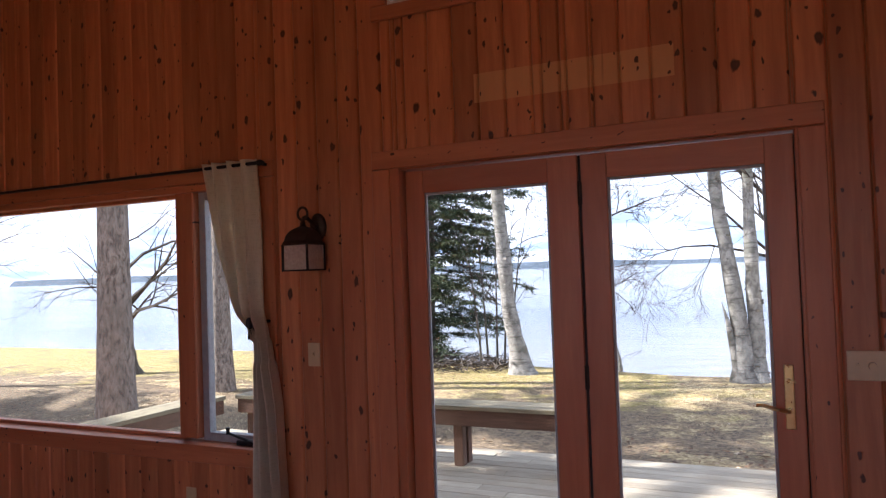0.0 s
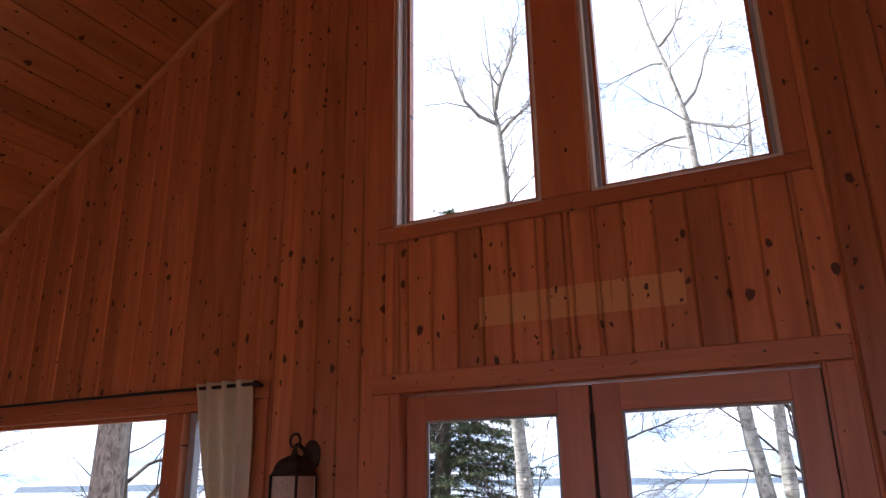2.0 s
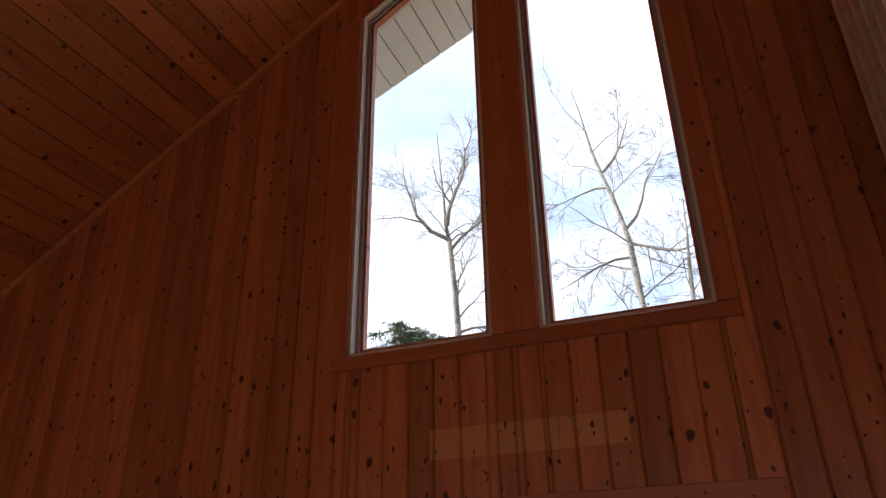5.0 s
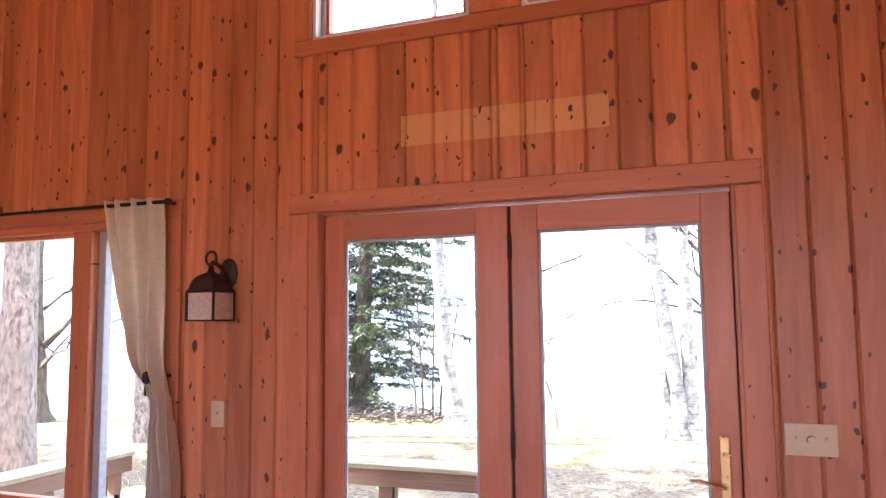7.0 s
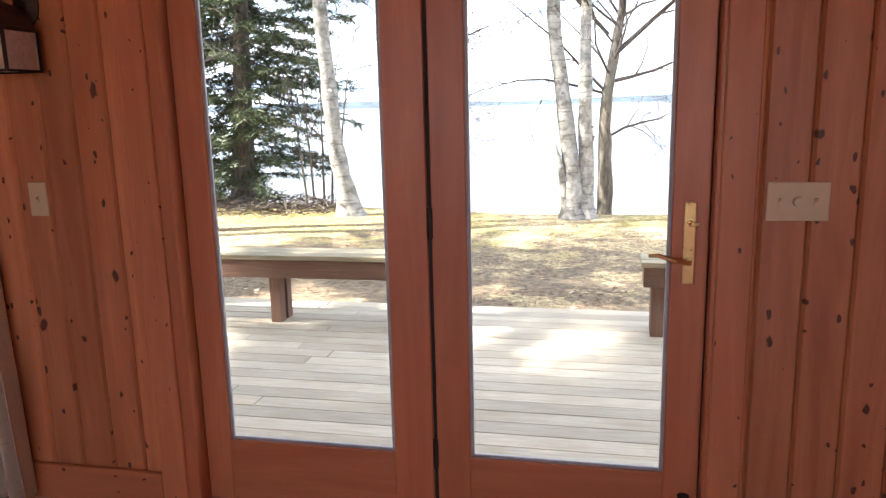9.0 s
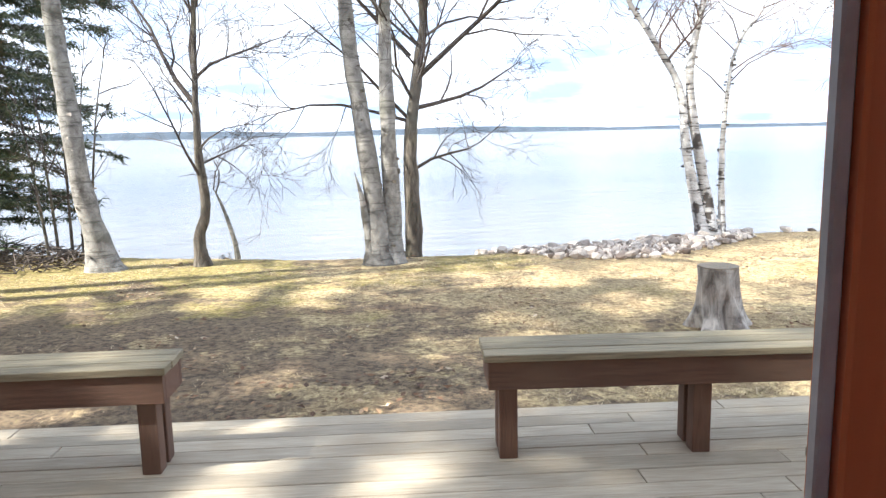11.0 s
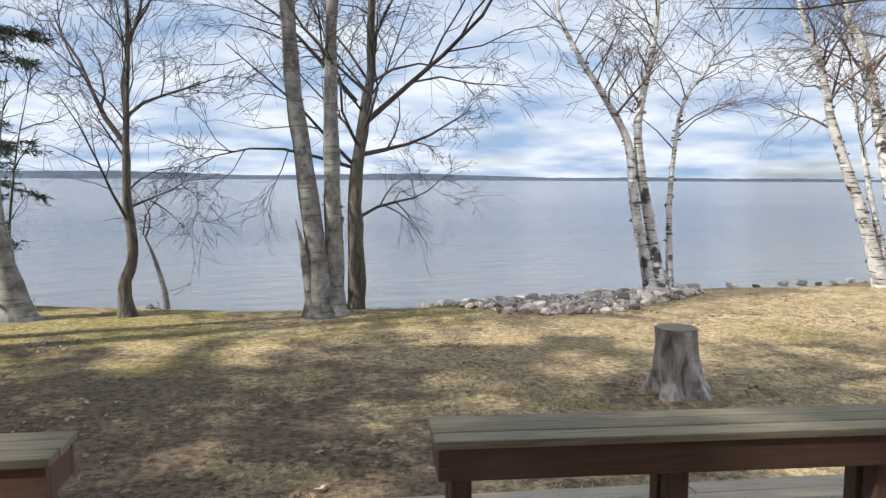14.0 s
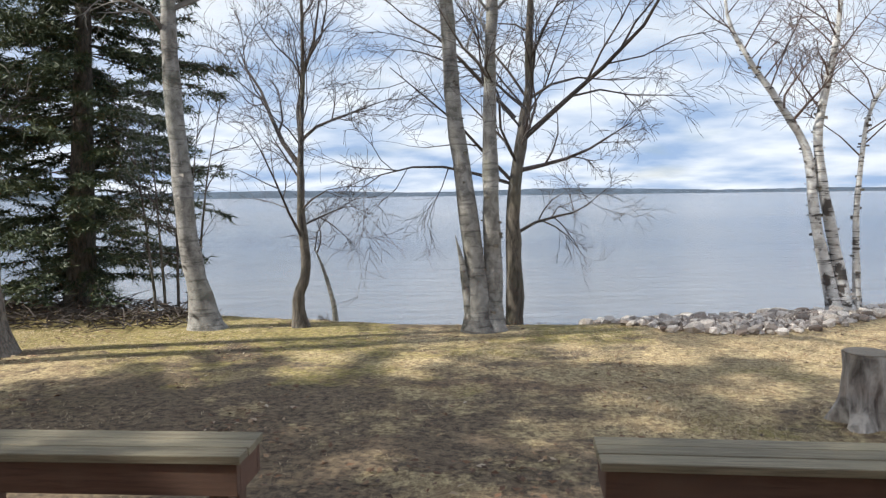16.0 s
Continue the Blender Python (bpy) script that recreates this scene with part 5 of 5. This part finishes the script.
def blade(rg2, x, y, z, vs, fs):
    """A tuft of flattened dead grass; thin where moss or leaf litter and painted shade take over."""
    thick = 0.55 + noise.noise((x * 0.8, y * 0.8, 1)) + 0.6 * noise.noise((x * 2.7, y * 2.7, 2)) - (0.75 if x < 1.5 + noise.noise((y, 0, 0)) else 0.0) * max(0, 1 - abs(x + 0.8) / 6)
    if rg2.random() > thick:
        return
    for _ in range(3):
        a, h = rg2.uniform(0, 6.3), rg2.uniform(0.005, 0.026)
        w, ln = 0.004, rg2.uniform(0.02, 0.06)
        c, s = math.cos(a), math.sin(a)
        dx, dy = rg2.uniform(-0.05, 0.05), rg2.uniform(-0.05, 0.05)
        b = len(vs)
        vs.extend(((x + dx - s * w, y + dy + c * w, z - 0.002), (x + dx + s * w, y + dy - c * w, z - 0.002), (x + dx + c * ln, y + dy + s * ln, z + h)))
        fs.append((b, b + 1, b + 2))


def leaf(rg2, x, y, z, vs, fs):
    a, r = rg2.uniform(0, 6.3), rg2.uniform(0.016, 0.04)
    b = len(vs)
    for k in range(4):
        q = a + k * math.pi / 2
        rr = r * (1 if k % 2 == 0 else 0.5)
        vs.append((x + rr * math.cos(q), y + rr * math.sin(q), z + 0.012 + rg2.uniform(0, 0.02)))
    fs.append((b, b + 1, b + 2, b + 3))


scatter("grass", 90000, (-9, 14, 3.7, 13), blade, M_GRASS, "short dry straw-coloured lawn grass", "grass", 1)
def drifted(rg2, x, y, z, vs, fs):
    """A fallen leaf, kept where leaves have drifted together beside the deck and round the trees."""
    heap = noise.noise((x * 0.9, y * 0.9, 7)) + 0.5 * max(0, 1 - abs(x + 0.3) / 3.5) * max(0, 1 - (y - 3.7) / 3.0)
    if heap > 0.12 and rg2.random() < heap * 1.5:
        leaf(rg2, x, y, z, vs, fs)


scatter("leaf_litter", 9000, (-6, 8, 3.7, 11), drifted, M_LITTER, "scattered brown fallen leaves on the lawn", "leaves", 2)


def brush(rg2, x, y, z, vs, fs):
    a, ln = rg2.uniform(0, 6.3), rg2.uniform(0.15, 0.6)
    p = Vector((x, y, z + rg2.uniform(0.0, 0.16)))
    q = p + Vector((math.cos(a) * ln, math.sin(a) * ln, rg2.uniform(-0.04, 0.16)))
    tube([p, p.lerp(q, 0.5) + Vector((0, 0, 0.03)), q], [0.012, 0.009, 0.004], 3, vs, fs)


def rubble(rg2, x, y, z, vs, fs):
    """A stone chip the size of a fist."""
    if y < np.interp(x, (1.9, 2.6, 3.4, 4.4, 6.4), (11.0, 10.1, 9.7, 10.1, 11.4)):
        return
    r3 = rg2.uniform(0.02, 0.075)
    z += max(0.0, min(0.9, -0.55 - z)) * 0.85
    p = Vector((x, y, z + 0.01))
    b = len(vs)
    for d in ((1, 0, 0), (-0.5, 0.85, 0), (-0.5, -0.85, 0), (0, 0, 0.8), (0.2, 0.1, -0.7)):
        vs.append(p + Vector(d) * r3 * rg2.uniform(0.7, 1.3))
    fs.extend(((b, b + 1, b + 3), (b + 1, b + 2, b + 3), (b + 2, b, b + 3), (b + 1, b, b + 4), (b + 2, b + 1, b + 4), (b, b + 2, b + 4)))


scatter("brush", 900, (-8.2, -4.2, 9.9, 12.6), brush, M_TWIG, "dark tangle of fallen twigs on the bank", "brush", 3)
scatter("rubble", 6000, (1.9, 6.4, 9.6, 12.6), rubble, M_CHIP, "small stone chips between the shore rocks", "stones", 4, 0.9)

# ---- deck and benches ----
DECK_Z, DECK_Y = -0.23, 3.66
deck = thing("deck", (0, 1.9, DECK_Z), "weathered grey plank deck outside the doors", "deck", kind="structure")
fr = bmesh.new()
for y in (0.25, 1.2, 2.4, 3.58):
    box(-5.2, 6.4, y - 0.02, y + 0.02, DECK_Z - 0.22, DECK_Z - 0.03, 0, fr)
part("joists", fr, M_BENCHRED, deck).location = (0, -1.9, -DECK_Z)
rng = random.Random(8)
y = 0.165
while y < DECK_Y - 0.05:
    cuts = [-5.2, rng.uniform(-2.5, -1.2), rng.uniform(1.4, 3.2), 6.4]
    for a, b in zip(cuts, cuts[1:]):
        part("plank", box(a + 0.002, b - 0.002, y, y + 0.136, DECK_Z - 0.03, DECK_Z + rng.uniform(-0.002, 0.0015), 0.004), M_DECK, deck).location = (0, -1.9, -DECK_Z)
    y += 0.1392


def deck_bench(x0, x1, legs, label, turn=0.0, origin=None, top_mat=None):
    """A plank bench along x: three planks on an apron, with pairs of square posts. The far long edge lies on y = 0 of its own."""
    ox, oy = origin
    t = thing("deck_bench", (ox, oy, DECK_Z), label, "bench", "deck benches")
    H = 0.55
    for k in range(3):
        yb = -0.325 + k * 0.109
        part("plank", box(x0 + rng.uniform(-0.004, 0.004), x1 + rng.uniform(-0.004, 0.004), yb, yb + 0.105, H - 0.038, H + rng.uniform(-0.002, 0.002), 0.004), top_mat or M_BENCHTOP, t)
    for y0, y1 in ((-0.31, -0.272), (-0.05, -0.012)):
        part("apron", box(x0 + 0.02, x1 - 0.02, y0, y1, H - 0.18, H - 0.0405, 0.003), M_BENCHRED, t)
    for xa in (x0 + 0.02, x1 - 0.058):
        part("end_board", box(xa, xa + 0.038, -0.271, -0.051, H - 0.18, H - 0.0405, 0.003), M_BENCHRED, t)
    for lx in legs:
        for ly in (-0.27, -0.14):
            part("leg", box(lx - 0.045, lx + 0.045, ly, ly + 0.088, 0.0, H - 0.042, 0.004), M_BENCHLEG, t)
    t.rotation_euler = (0, 0, radians(turn))
    return t


deck_bench(0.0, 3.75, (0.12, 1.08, 2.05, 3.0, 3.6), "long weathered plank bench on red-stained posts", -1.6, (0.85, 3.25))
deck_bench(-3.75, 0.0, (-0.12, -1.27, -2.45, -3.6), "weathered plank bench beside the gap to the lawn", 0.6, (-0.65, 3.25))
deck_bench(-1.75, 0.0, (-0.15, -0.9, -1.6), "plank bench along the side edge of the deck", 90, (-4.78, 2.82), M_BENCHTOP_Y)

deck_bench(0.0, 1.5, (0.12, 1.38), "short plank bench standing near the house wall", 0.0, (1.78, 1.82))

# ---- wall boards and floor planks ----
PITCHB = 0.127


def wall_board(x0, x1, zlo0, zlo1, zhi0, zhi1):
    """One upright board with chamfered long edges; its ends may slope."""
    c, f, bk2 = 0.008, 0.0, 0.0135
    x0, x1 = x0 + 0.0008, x1 - 0.0008
    cols = [(x0, bk2), (x0, f + 0.009), (x0 + c, f), (x1 - c, f), (x1, f + 0.009), (x1, bk2)]
    vs = []
    for x, yy in cols:
        u = (x - x0) / (x1 - x0)
        vs.append((x, yy, zlo0 + (zlo1 - zlo0) * u))
        vs.append((x, yy, zhi0 + (zhi1 - zhi0) * u))
    fs = [(2 * i, 2 * i + 2, 2 * i + 3, 2 * i + 1) for i in range(5)]
    fs += [(0, 1, 11, 10), tuple(range(0, 12, 2))[::-1], tuple(range(1, 12, 2))]
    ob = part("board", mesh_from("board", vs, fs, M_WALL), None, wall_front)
    ob.location = (0, -0.08, 0)


bx = -EAVE_X
while bx < EAVE_X - 0.01:
    stops = sorted({bx, min(bx + PITCHB, EAVE_X), *[e for e in edges_x if bx + 0.001 < e < bx + PITCHB - 0.001]})
    for xa, xb in zip(stops, stops[1:]):
        if xb - xa < 0.004:
            continue
        z_at, done = 0.0, False
        for lo, hi in sorted(holes(xa, xb), key=lambda c: c[0]):
            if lo > z_at + 0.01:
                wall_board(xa, xb, z_at, z_at, lo, lo)
            if hi is None:
                wall_board(xa, xb, up_z(xa), up_z(xb), roof_z(xa), roof_z(xb))
                done = True
                break
            z_at = hi
        if not done:
            wall_board(xa, xb, z_at, z_at, roof_z(xa), roof_z(xb))
    bx += PITCHB

floor = thing("floor", (0, -2.8, 0), "reddish pine plank floor", "floor", kind="structure")
rng = random.Random(12)
y = -0.022
while y > BACK_Y:
    cuts = [-EAVE_X, rng.uniform(-3.2, -1.5), rng.uniform(0.2, 2.4), EAVE_X]
    for a, b in zip(cuts, cuts[1:]):
        part("plank", box(a + 0.0006, b - 0.0006, y - 0.1275, y, -0.022, 0.0, 0.002), M_FLOOR, floor).location = (0, 2.8, 0)
    y -= 0.13
